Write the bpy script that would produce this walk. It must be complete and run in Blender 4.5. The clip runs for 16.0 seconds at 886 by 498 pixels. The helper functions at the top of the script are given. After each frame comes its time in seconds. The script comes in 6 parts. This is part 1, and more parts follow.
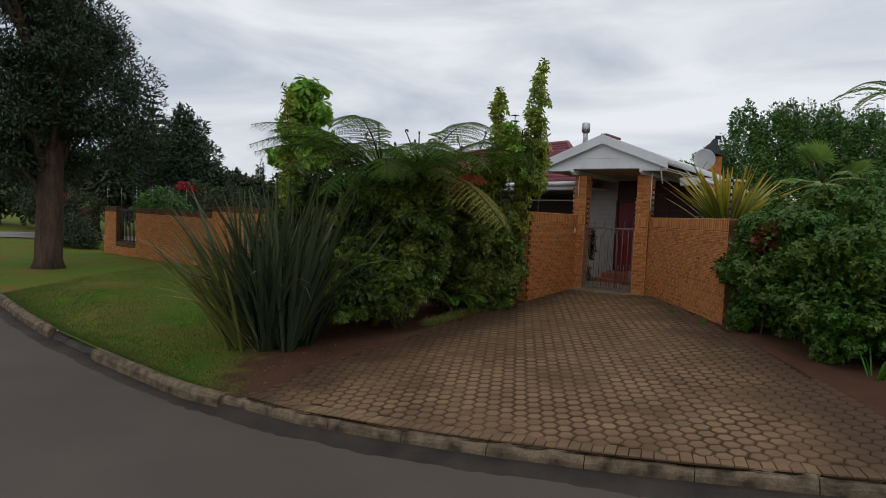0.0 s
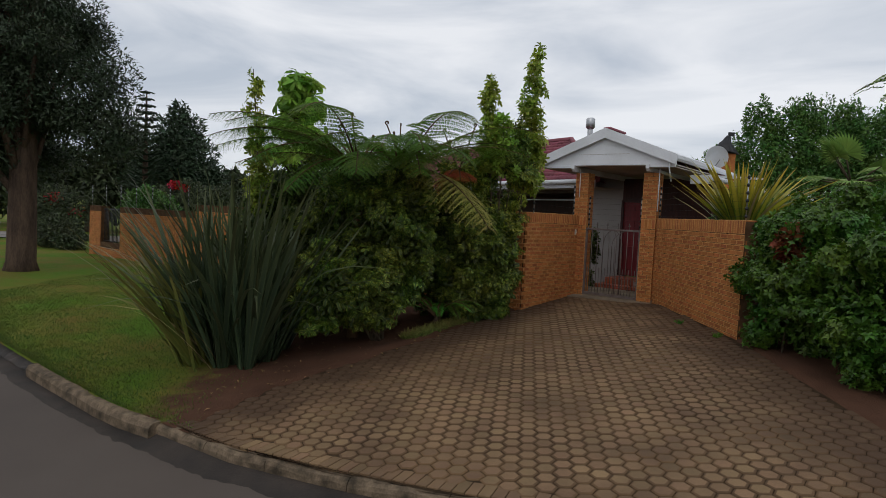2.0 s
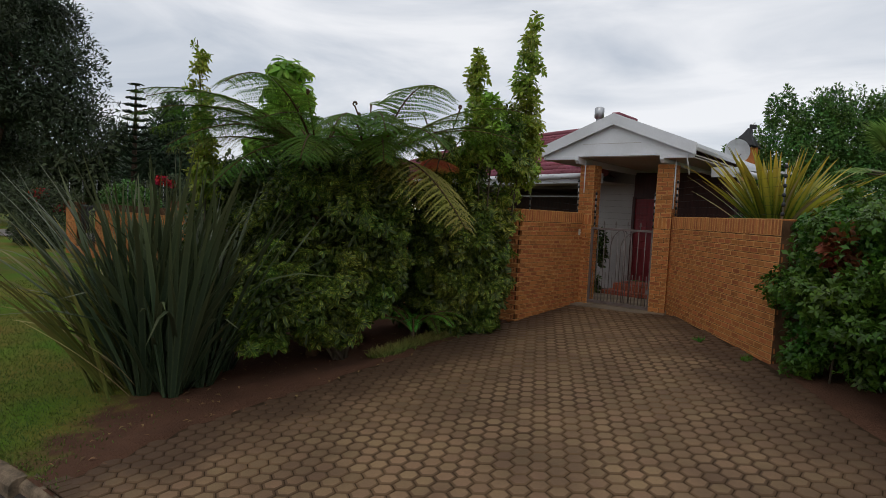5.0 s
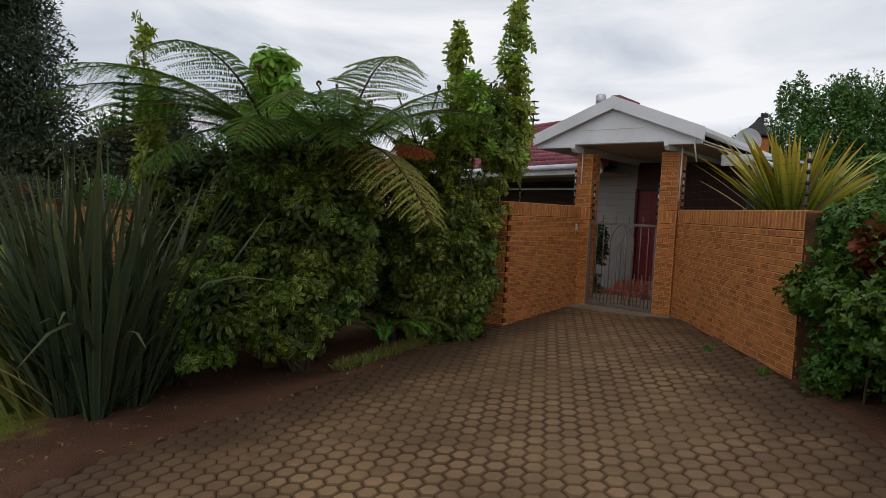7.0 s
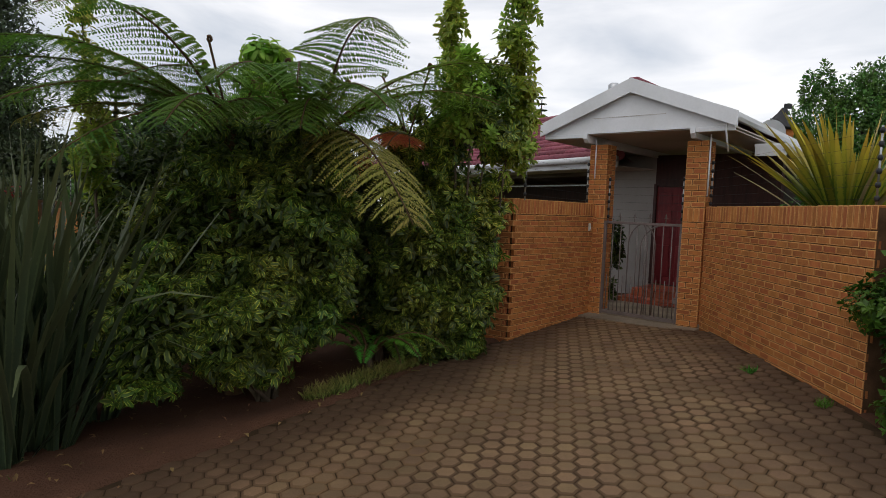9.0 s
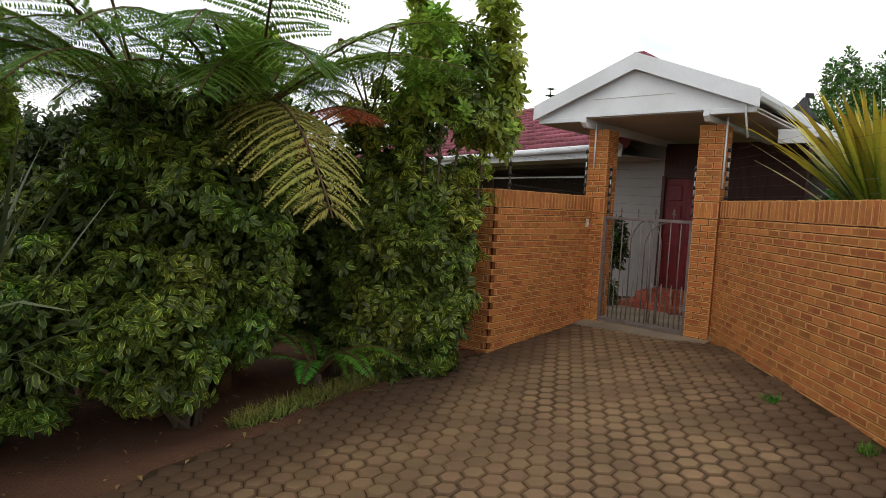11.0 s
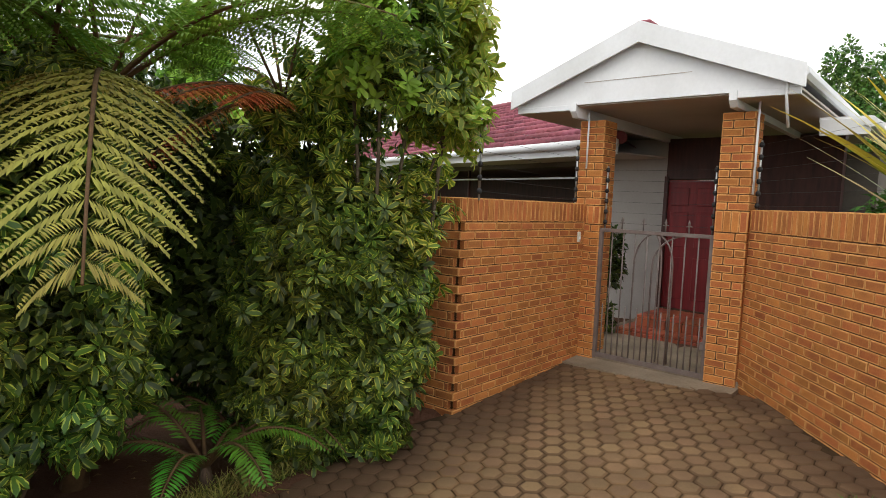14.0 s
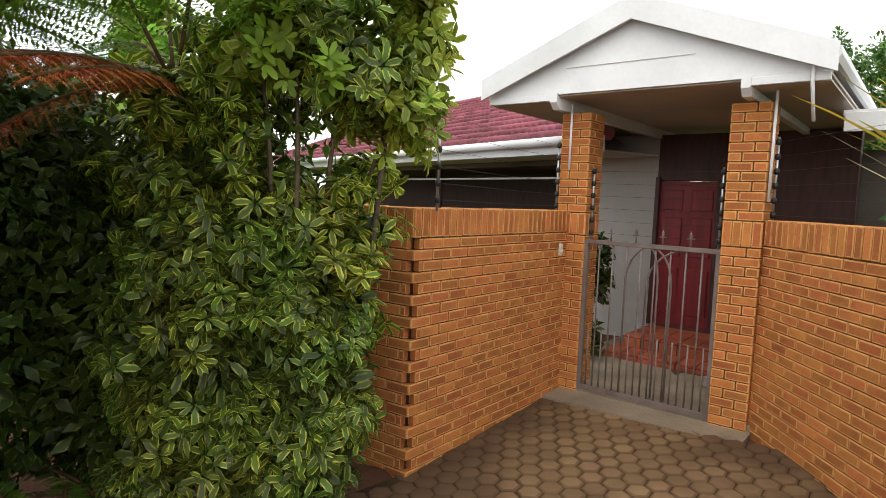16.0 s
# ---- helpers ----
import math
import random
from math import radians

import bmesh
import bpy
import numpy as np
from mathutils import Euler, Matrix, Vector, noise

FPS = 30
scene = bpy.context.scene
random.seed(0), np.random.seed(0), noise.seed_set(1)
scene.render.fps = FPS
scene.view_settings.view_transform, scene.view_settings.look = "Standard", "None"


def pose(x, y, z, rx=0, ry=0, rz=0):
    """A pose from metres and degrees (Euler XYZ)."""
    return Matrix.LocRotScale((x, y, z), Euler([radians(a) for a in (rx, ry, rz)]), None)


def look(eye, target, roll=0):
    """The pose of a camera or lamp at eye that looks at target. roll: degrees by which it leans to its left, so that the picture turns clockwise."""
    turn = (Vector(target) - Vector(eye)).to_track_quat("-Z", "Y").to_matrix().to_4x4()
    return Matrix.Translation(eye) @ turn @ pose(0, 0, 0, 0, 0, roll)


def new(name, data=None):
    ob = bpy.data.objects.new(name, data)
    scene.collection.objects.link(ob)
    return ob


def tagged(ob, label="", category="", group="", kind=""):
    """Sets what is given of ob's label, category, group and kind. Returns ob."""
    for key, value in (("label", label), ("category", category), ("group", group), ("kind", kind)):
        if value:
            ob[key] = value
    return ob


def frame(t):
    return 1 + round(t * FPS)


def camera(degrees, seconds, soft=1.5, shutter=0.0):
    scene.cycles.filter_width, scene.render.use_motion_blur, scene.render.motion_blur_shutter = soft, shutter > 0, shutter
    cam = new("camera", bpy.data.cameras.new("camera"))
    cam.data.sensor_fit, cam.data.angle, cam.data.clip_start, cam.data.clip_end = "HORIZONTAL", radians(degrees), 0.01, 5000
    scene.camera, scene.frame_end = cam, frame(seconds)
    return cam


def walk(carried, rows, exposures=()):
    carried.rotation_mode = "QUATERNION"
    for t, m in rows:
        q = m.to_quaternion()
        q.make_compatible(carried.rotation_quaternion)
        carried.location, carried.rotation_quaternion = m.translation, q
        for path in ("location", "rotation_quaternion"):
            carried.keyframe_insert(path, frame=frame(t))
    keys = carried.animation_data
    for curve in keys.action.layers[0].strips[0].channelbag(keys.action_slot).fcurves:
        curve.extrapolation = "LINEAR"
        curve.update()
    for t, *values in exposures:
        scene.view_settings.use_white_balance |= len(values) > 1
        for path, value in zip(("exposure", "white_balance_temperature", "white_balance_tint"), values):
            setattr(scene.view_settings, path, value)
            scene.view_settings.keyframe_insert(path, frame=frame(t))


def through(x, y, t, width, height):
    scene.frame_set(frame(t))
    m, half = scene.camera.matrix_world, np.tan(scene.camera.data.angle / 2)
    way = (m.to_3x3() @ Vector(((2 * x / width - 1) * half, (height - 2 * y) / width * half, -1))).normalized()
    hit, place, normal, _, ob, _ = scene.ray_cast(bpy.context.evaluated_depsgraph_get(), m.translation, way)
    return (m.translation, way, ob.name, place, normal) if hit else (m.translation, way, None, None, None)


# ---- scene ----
cam = camera(72.2, 16.0, soft=0.8)
PATH = [
    (0, (-0.15, -2.581, 1.584), (-0.287, -0.589, 1.471), 2.7),
    (0.5, (-0.057, -2.32, 1.597), (-0.199, -0.328, 1.486), 2.8),
    (1, (0.019, -2.028, 1.606), (-0.127, -0.037, 1.492), 2.8),
    (1.5, (0.11, -1.755, 1.631), (-0.05, 0.235, 1.517), 2.8),
    (2, (0.212, -1.486, 1.608), (0.043, 0.504, 1.494), 2.8),
    (2.5, (0.28, -1.186, 1.613), (0.103, 0.802, 1.497), 2.9),
    (3, (0.343, -0.886, 1.6), (0.157, 1.102, 1.482), 2.8),
    (3.5, (0.387, -0.627, 1.615), (0.192, 1.36, 1.495), 2.8),
    (4, (0.443, -0.393, 1.605), (0.245, 1.593, 1.483), 2.8),
    (4.2, (0.464, -0.293, 1.606), (0.263, 1.694, 1.487), 2.9),
    (6.5, (0.841, 0.798, 1.601), (0.617, 2.781, 1.471), 2.7),
    (7, (0.879, 1.091, 1.584), (0.649, 3.073, 1.45), 2.7),
    (7.5, (0.89, 1.37, 1.57), (0.657, 3.351, 1.437), 2.7),
    (8, (0.958, 1.68, 1.556), (0.717, 3.661, 1.422), 2.5),
    (8.5, (0.966, 1.98, 1.562), (0.713, 3.96, 1.427), 2.4),
    (9, (0.927, 2.264, 1.569), (0.669, 4.243, 1.434), 2.3),
    (11.5, (1.264, 3.691, 1.551), (0.972, 5.663, 1.392), 3.0),
    (12, (1.212, 3.993, 1.5), (0.939, 5.969, 1.363), 2.7),
    (12.5, (1.167, 4.308, 1.551), (0.901, 6.285, 1.404), 2.7),
    (13, (1.181, 4.592, 1.577), (0.927, 6.57, 1.426), 2.6),
    (13.5, (1.24, 4.891, 1.644), (0.992, 6.87, 1.489), 2.4),
    (14, (1.26, 5.167, 1.696), (1.026, 7.147, 1.539), 2.4),
    (14.5, (1.272, 5.438, 1.754), (1.059, 7.42, 1.59), 2.4),
    (15, (1.338, 5.7, 1.76), (1.142, 7.684, 1.601), 2.3),
    (15.5, (1.356, 5.954, 1.794), (1.17, 7.939, 1.628), 2.2),
    (16, (1.35, 6.239, 1.81), (1.177, 8.225, 1.642), 2.3),
]
walk(cam, [(t, look(eye, target, roll)) for t, eye, target, roll in PATH],
     [(0.0, -0.18, 6500, 10), (4.0, -0.13, 6550, 10), (7.0, -0.02, 6650, 11), (9.0, 0.14, 6700, 11), (11.5, 0.82, 6900, 9), (12.5, 0.98, 7000, 9), (14.0, 1.22, 7050, 9), (16.0, 1.40, 7100, 9)])

# ---- light ----
SUN_EL, SUN_AZ = radians(52), radians(200)
world = bpy.data.worlds.new("overcast")
scene.world = world
world.use_nodes = True
wn, wl = world.node_tree.nodes, world.node_tree.links
wn.clear()
sky = wn.new("ShaderNodeTexSky")
sky.sky_type, sky.sun_disc = "NISHITA", False
sky.sun_elevation, sky.sun_rotation = SUN_EL, SUN_AZ
sky_gain = wn.new("ShaderNodeVectorMath")
sky_gain.operation = "SCALE"
sky_gain.inputs["Scale"].default_value = 0.10
wl.new(sky.outputs[0], sky_gain.inputs[0])
wc = wn.new("ShaderNodeTexCoord")
wm = wn.new("ShaderNodeMapping")
wm.inputs["Scale"].default_value = (1.0, 1.3, 4.5)
wm.inputs["Rotation"].default_value = (0.10, 0.06, 0.4)
wl.new(wc.outputs["Generated"], wm.inputs["Vector"])
cl = wn.new("ShaderNodeTexNoise")
cl.inputs["Scale"].default_value, cl.inputs["Detail"].default_value, cl.inputs["Roughness"].default_value = 1.9, 6.0, 0.52
cl.inputs["Distortion"].default_value = 0.5
wl.new(wm.outputs[0], cl.inputs["Vector"])
cr = wn.new("ShaderNodeValToRGB")
cr.color_ramp.elements[0].position, cr.color_ramp.elements[0].color = 0.36, (0.58, 0.64, 0.73, 1)
cr.color_ramp.elements[1].position, cr.color_ramp.elements[1].color = 0.60, (0.98, 1.0, 1.04, 1)
wl.new(cl.outputs["Fac"], cr.inputs["Fac"])
wx = wn.new("ShaderNodeMixRGB")
wx.inputs["Fac"].default_value = 0.9
wl.new(sky_gain.outputs[0], wx.inputs["Color1"])
wl.new(cr.outputs["Color"], wx.inputs["Color2"])
bg = wn.new("ShaderNodeBackground")
bg.inputs["Strength"].default_value = 1.0
wl.new(wx.outputs["Color"], bg.inputs["Color"])
wo = wn.new("ShaderNodeOutputWorld")
wl.new(bg.outputs[0], wo.inputs[0])

sun = new("sun", bpy.data.lights.new("sun", "SUN"))
sun.data.energy, sun.data.angle, sun.data.color = 0.32, radians(25), (1.0, 0.96, 0.9)
sun.matrix_world = look((0, 0, 30), (30 * math.sin(SUN_AZ) * -1, -30 * math.cos(SUN_AZ), 30 - 30 * math.tan(SUN_EL)))


# ---- materials ----
def mat(name, base, rough=0.7, spec=0.4, var=0.25, scale=6.0, fine=60.0, bump=0.2, dist=0.004, rand="", metal=0.0, tint=None, coords="Object", stretch=(1, 1, 1), vary=0.32):
    """A grained surface: base colour, a second tint, two scales of variation, fine relief. rand: 'object' or 'island' shifts each piece."""
    m = bpy.data.materials.new(name)
    m.use_nodes = True
    n, l = m.node_tree.nodes, m.node_tree.links
    b = n["Principled BSDF"]
    b.inputs["Roughness"].default_value, b.inputs["Metallic"].default_value = rough, metal
    b.inputs["Specular IOR Level"].default_value = spec
    co = n.new("ShaderNodeTexCoord")
    geo = n.new("ShaderNodeNewGeometry")
    mp = n.new("ShaderNodeMapping")
    mp.inputs["Scale"].default_value = stretch
    l.new(geo.outputs["Position"] if coords == "World" else co.outputs[coords], mp.inputs["Vector"])
    big = n.new("ShaderNodeTexNoise")
    big.inputs["Scale"].default_value, big.inputs["Detail"].default_value = scale, 5
    small = n.new("ShaderNodeTexNoise")
    small.inputs["Scale"].default_value, small.inputs["Detail"].default_value = fine, 4
    l.new(mp.outputs[0], big.inputs["Vector"])
    l.new(mp.outputs[0], small.inputs["Vector"])
    t = tint or [c * 0.55 for c in base]
    mix = n.new("ShaderNodeMixRGB")
    mix.inputs["Color1"].default_value, mix.inputs["Color2"].default_value = (*base, 1), (*t, 1)
    rampa = n.new("ShaderNodeMapRange")
    rampa.inputs["From Min"].default_value, rampa.inputs["From Max"].default_value = 0.35, 0.68
    l.new(big.outputs["Fac"], rampa.inputs["Value"])
    l.new(rampa.outputs[0], mix.inputs["Fac"])
    last = mix
    hsv = n.new("ShaderNodeHueSaturation")
    l.new(last.outputs[0], hsv.inputs["Color"])
    val = n.new("ShaderNodeMapRange")
    val.inputs["To Min"].default_value, val.inputs["To Max"].default_value = 1 - var, 1 + var
    l.new(small.outputs["Fac"], val.inputs["Value"])
    if rand:
        src = n.new("ShaderNodeObjectInfo").outputs["Random"] if rand == "object" else geo.outputs["Random Per Island"]
        rv = n.new("ShaderNodeMapRange")
        rv.inputs["To Min"].default_value, rv.inputs["To Max"].default_value = 1 - vary, 1 + vary
        l.new(src, rv.inputs["Value"])
        mul = n.new("ShaderNodeMath")
        mul.operation = "MULTIPLY"
        l.new(val.outputs[0], mul.inputs[0])
        l.new(rv.outputs[0], mul.inputs[1])
        l.new(mul.outputs[0], hsv.inputs["Value"])
        wn2 = n.new("ShaderNodeTexWhiteNoise")
        wn2.noise_dimensions = "1D"
        l.new(src, wn2.inputs["W"])
        hu = n.new("ShaderNodeMapRange")
        hu.inputs["To Min"].default_value, hu.inputs["To Max"].default_value = 0.492, 0.508
        l.new(wn2.outputs["Value"], hu.inputs["Value"])
        l.new(hu.outputs[0], hsv.inputs["Hue"])
    else:
        l.new(val.outputs[0], hsv.inputs["Value"])
    l.new(hsv.outputs[0], b.inputs["Base Color"])
    bp = n.new("ShaderNodeBump")
    bp.inputs["Strength"].default_value, bp.inputs["Distance"].default_value = bump, dist
    l.new(small.outputs["Fac"], bp.inputs["Height"])
    l.new(bp.outputs[0], b.inputs["Normal"])
    return m


def leaf_mat(name, base, edge=None, edge_from=0.62, rough=0.45, through=0.25, vary=0.45, tip=None, hue=0.03, pieces=False):
    """A leaf: UV u runs across it, v along it. edge: the colour of a pale margin. A little light passes through."""
    m = bpy.data.materials.new(name)
    m.use_nodes = True
    n, l = m.node_tree.nodes, m.node_tree.links
    b, out = n["Principled BSDF"], n["Material Output"]
    b.inputs["Roughness"].default_value, b.inputs["Specular IOR Level"].default_value = rough, 0.3
    geo = n.new("ShaderNodeNewGeometry")
    uv = n.new("ShaderNodeUVMap")
    sep = n.new("ShaderNodeSeparateXYZ")
    l.new(uv.outputs[0], sep.inputs[0])
    col = n.new("ShaderNodeMixRGB")
    col.inputs["Color1"].default_value = (*base, 1)
    col.inputs["Color2"].default_value = (*(edge or base), 1)
    ab = n.new("ShaderNodeMath")
    ab.operation = "MULTIPLY_ADD"
    ab.inputs[1].default_value, ab.inputs[2].default_value = 2.0, -1.0
    l.new(sep.outputs[0], ab.inputs[0])
    ab2 = n.new("ShaderNodeMath")
    ab2.operation = "ABSOLUTE"
    l.new(ab.outputs[0], ab2.inputs[0])
    jit = n.new("ShaderNodeTexNoise")
    jit.inputs["Scale"].default_value = 30.0
    l.new(geo.outputs["Position"], jit.inputs["Vector"])
    add = n.new("ShaderNodeMath")
    add.operation = "ADD"
    l.new(ab2.outputs[0], add.inputs[0])
    l.new(jit.outputs["Fac"], add.inputs[1])
    mr = n.new("ShaderNodeMapRange")
    mr.inputs["From Min"].default_value, mr.inputs["From Max"].default_value = edge_from + 0.42, edge_from + 0.62
    l.new(add.outputs[0], mr.inputs["Value"])
    l.new(mr.outputs[0], col.inputs["Fac"])
    last = col
    if tip:
        tp = n.new("ShaderNodeMixRGB")
        tp.inputs["Color2"].default_value = (*tip, 1)
        l.new(last.outputs[0], tp.inputs["Color1"])
        tr = n.new("ShaderNodeMapRange")
        tr.inputs["From Min"].default_value, tr.inputs["From Max"].default_value = 0.45, 1.0
        l.new(sep.outputs[1], tr.inputs["Value"])
        l.new(tr.outputs[0], tp.inputs["Fac"])
        last = tp
    hsv = n.new("ShaderNodeHueSaturation")
    l.new(last.outputs[0], hsv.inputs["Color"])
    v = n.new("ShaderNodeMapRange")
    v.inputs["To Min"].default_value, v.inputs["To Max"].default_value = 1 - vary, 1 + vary
    l.new(n.new("ShaderNodeObjectInfo").outputs["Random"] if pieces else geo.outputs["Random Per Island"], v.inputs["Value"])
    l.new(v.outputs[0], hsv.inputs["Value"])
    clump = n.new("ShaderNodeTexNoise")
    clump.inputs["Scale"].default_value = 1.6
    l.new(geo.outputs["Position"], clump.inputs["Vector"])
    h = n.new("ShaderNodeMapRange")
    h.inputs["From Min"].default_value, h.inputs["From Max"].default_value = 0.3, 0.7
    h.inputs["To Min"].default_value, h.inputs["To Max"].default_value = 0.5 - hue, 0.5 + hue
    l.new(clump.outputs["Fac"], h.inputs["Value"])
    l.new(h.outputs[0], hsv.inputs["Hue"])
    l.new(hsv.outputs[0], b.inputs["Base Color"])
    ts = n.new("ShaderNodeBsdfTranslucent")
    l.new(hsv.outputs[0], ts.inputs["Color"])
    mx = n.new("ShaderNodeMixShader")
    mx.inputs["Fac"].default_value = through
    l.new(b.outputs[0], mx.inputs[1])
    l.new(ts.outputs[0], mx.inputs[2])
    l.new(mx.outputs[0], out.inputs["Surface"])
    return m


BRICK = dict(base=(0.445, 0.160, 0.047), tint=(0.32, 0.110, 0.038), vary=0.22, rough=0.85, spec=0.2, var=0.28, scale=5, fine=70, bump=0.5, dist=0.004, coords="World")
M_BRICK = mat("face_brick", rand="object", **BRICK)
M_BRICK_J = mat("face_brick_joined", rand="island", **BRICK)
M_BRICK_RIM = mat("brick_rim", (0.61, 0.305, 0.11), 0.9, 0.15, tint=(0.47, 0.205, 0.072), var=0.3, scale=9, fine=80, bump=0.4, coords="World")
M_MORTAR = mat("mortar", (0.125, 0.068, 0.036), 0.95, 0.1, var=0.25, fine=90, bump=0.6, dist=0.004, coords="World")
PAVER = dict(base=(0.230, 0.142, 0.073), tint=(0.125, 0.076, 0.040), vary=0.15, rough=0.8, spec=0.3, var=0.3, scale=1.1, fine=80, bump=0.6, dist=0.004, coords="World")


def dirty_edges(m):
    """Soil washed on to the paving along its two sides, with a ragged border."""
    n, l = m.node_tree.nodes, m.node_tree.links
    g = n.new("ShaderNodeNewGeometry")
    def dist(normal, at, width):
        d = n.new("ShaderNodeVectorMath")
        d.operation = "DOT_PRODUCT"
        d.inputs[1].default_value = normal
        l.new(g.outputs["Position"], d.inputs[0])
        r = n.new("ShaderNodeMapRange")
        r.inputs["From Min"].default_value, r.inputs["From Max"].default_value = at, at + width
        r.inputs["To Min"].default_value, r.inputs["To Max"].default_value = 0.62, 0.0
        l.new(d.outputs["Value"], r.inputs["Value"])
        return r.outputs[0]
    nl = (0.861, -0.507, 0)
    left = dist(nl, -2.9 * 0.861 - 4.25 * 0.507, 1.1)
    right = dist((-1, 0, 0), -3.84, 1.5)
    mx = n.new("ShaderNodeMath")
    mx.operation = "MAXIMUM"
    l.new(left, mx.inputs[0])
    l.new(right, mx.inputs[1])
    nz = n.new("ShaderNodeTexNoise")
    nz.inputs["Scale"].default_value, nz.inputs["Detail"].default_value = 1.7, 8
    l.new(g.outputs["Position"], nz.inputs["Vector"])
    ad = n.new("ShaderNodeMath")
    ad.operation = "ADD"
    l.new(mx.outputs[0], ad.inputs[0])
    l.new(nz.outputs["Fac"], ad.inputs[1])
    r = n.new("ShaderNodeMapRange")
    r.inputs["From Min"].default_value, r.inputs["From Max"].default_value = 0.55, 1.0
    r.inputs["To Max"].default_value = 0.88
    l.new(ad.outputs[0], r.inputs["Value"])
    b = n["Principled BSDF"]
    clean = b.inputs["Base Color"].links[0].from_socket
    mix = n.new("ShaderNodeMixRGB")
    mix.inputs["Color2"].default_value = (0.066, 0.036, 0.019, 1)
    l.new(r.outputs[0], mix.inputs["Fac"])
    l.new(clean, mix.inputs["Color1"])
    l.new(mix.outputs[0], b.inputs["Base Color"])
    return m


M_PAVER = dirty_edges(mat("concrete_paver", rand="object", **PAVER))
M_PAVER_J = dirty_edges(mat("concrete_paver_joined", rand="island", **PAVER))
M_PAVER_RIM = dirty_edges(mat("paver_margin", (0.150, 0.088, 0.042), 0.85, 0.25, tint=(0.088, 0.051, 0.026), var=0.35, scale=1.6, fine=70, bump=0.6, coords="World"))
M_JOINT = mat("paving_joint_sand", (0.058, 0.036, 0.019), 0.95, 0.1, var=0.4, fine=60, bump=0.6, coords="World")
M_KERB = mat("kerb_concrete", (0.20, 0.145, 0.094), 0.9, 0.2, tint=(0.052, 0.040, 0.026), var=0.5, scale=6.5, fine=55, bump=0.7, dist=0.006, coords="World")
M_ROAD = mat("asphalt", (0.095, 0.074, 0.060), 0.75, 0.3, tint=(0.072, 0.056, 0.046), var=0.22, scale=0.5, fine=140, bump=0.35, dist=0.003, coords="World")
M_WHITE = mat("white_paint", (0.74, 0.755, 0.78), 0.55, 0.35, tint=(0.63, 0.64, 0.65), var=0.06, scale=1.6, fine=30, bump=0.08, dist=0.002, coords="World")
M_PLASTER = mat("plaster", (0.42, 0.39, 0.365), 0.85, 0.2, tint=(0.35, 0.325, 0.30), var=0.08, scale=1.2, fine=40, bump=0.2, dist=0.003, coords="World")
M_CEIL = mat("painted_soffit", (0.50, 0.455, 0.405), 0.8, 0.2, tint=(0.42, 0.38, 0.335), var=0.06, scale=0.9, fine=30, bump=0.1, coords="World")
M_GATE = mat("gate_paint", (0.17, 0.135, 0.125), 0.5, 0.4, tint=(0.12, 0.09, 0.08), var=0.15, scale=8, fine=90, bump=0.15, coords="World")
M_TILE = mat("roof_tile", (0.255, 0.072, 0.095), 0.7, 0.3, tint=(0.18, 0.048, 0.066), rand="island", var=0.2, scale=3, fine=60, bump=0.3, coords="World")
M_DOOR = mat("red_door", (0.23, 0.018, 0.022), 0.45, 0.4, tint=(0.15, 0.012, 0.016), var=0.15, scale=3, fine=25, bump=0.1, coords="World", stretch=(6, 6, 0.6))
# dark timber colour, also put on the verandah lining to stand for its shade
M_DARKWOOD_SHADE = mat("dark_wood_and_shade", (0.07, 0.022, 0.018), 0.5, 0.4, var=0.25, scale=4, fine=40, coords="World", stretch=(5, 5, 0.7))
M_STEPTILE = mat("red_quarry_tile", (0.36, 0.085, 0.04), 0.6, 0.35, tint=(0.26, 0.06, 0.032), rand="object", var=0.2, scale=6, fine=70, bump=0.3, coords="World")
M_BARK = mat("bark", (0.11, 0.075, 0.052), 0.95, 0.1, tint=(0.055, 0.038, 0.028), var=0.5, scale=3, fine=18, bump=1.0, dist=0.03, coords="World", stretch=(3, 3, 0.6))
M_STEM = mat("grey_stem", (0.13, 0.10, 0.068), 0.9, 0.1, var=0.35, scale=9, fine=60, bump=0.5, coords="World")
M_FERNSTEM = mat("fern_rachis", (0.10, 0.055, 0.025), 0.8, 0.2, var=0.4, scale=9, fine=60, bump=0.5, coords="World")
M_STEEL = mat("galvanised_steel", (0.50, 0.51, 0.52), 0.4, 0.5, metal=0.9, var=0.12, scale=6, fine=40, coords="World")
M_BLACK = mat("black_plastic", (0.018, 0.018, 0.02), 0.5, 0.4, var=0.2, coords="World")
M_CONC = mat("pale_concrete", (0.25, 0.20, 0.145), 0.9, 0.2, tint=(0.16, 0.125, 0.09), var=0.3, scale=2.5, fine=50, bump=0.5, coords="World")
M_WALLGREY = mat("house_plaster", (0.17, 0.145, 0.125), 0.85, 0.2, var=0.12, scale=1.0, fine=30, coords="World")
M_CREAM = mat("cream_plastic", (0.70, 0.66, 0.56), 0.45, 0.4, var=0.05, coords="World")


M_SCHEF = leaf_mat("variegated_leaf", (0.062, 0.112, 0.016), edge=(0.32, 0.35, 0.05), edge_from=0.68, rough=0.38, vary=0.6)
# lighter copy of the variegated leaf for crown tops, sunlight put into its colour
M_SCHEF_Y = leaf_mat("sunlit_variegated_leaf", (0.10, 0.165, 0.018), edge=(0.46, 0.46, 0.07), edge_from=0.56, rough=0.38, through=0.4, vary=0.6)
# darker copy of the leaf; the shade deep in crowns is in its colour
M_SCHEF_D = leaf_mat("deep_green_shaded_leaf", (0.036, 0.062, 0.010), edge=(0.14, 0.17, 0.03), edge_from=0.6, rough=0.45)
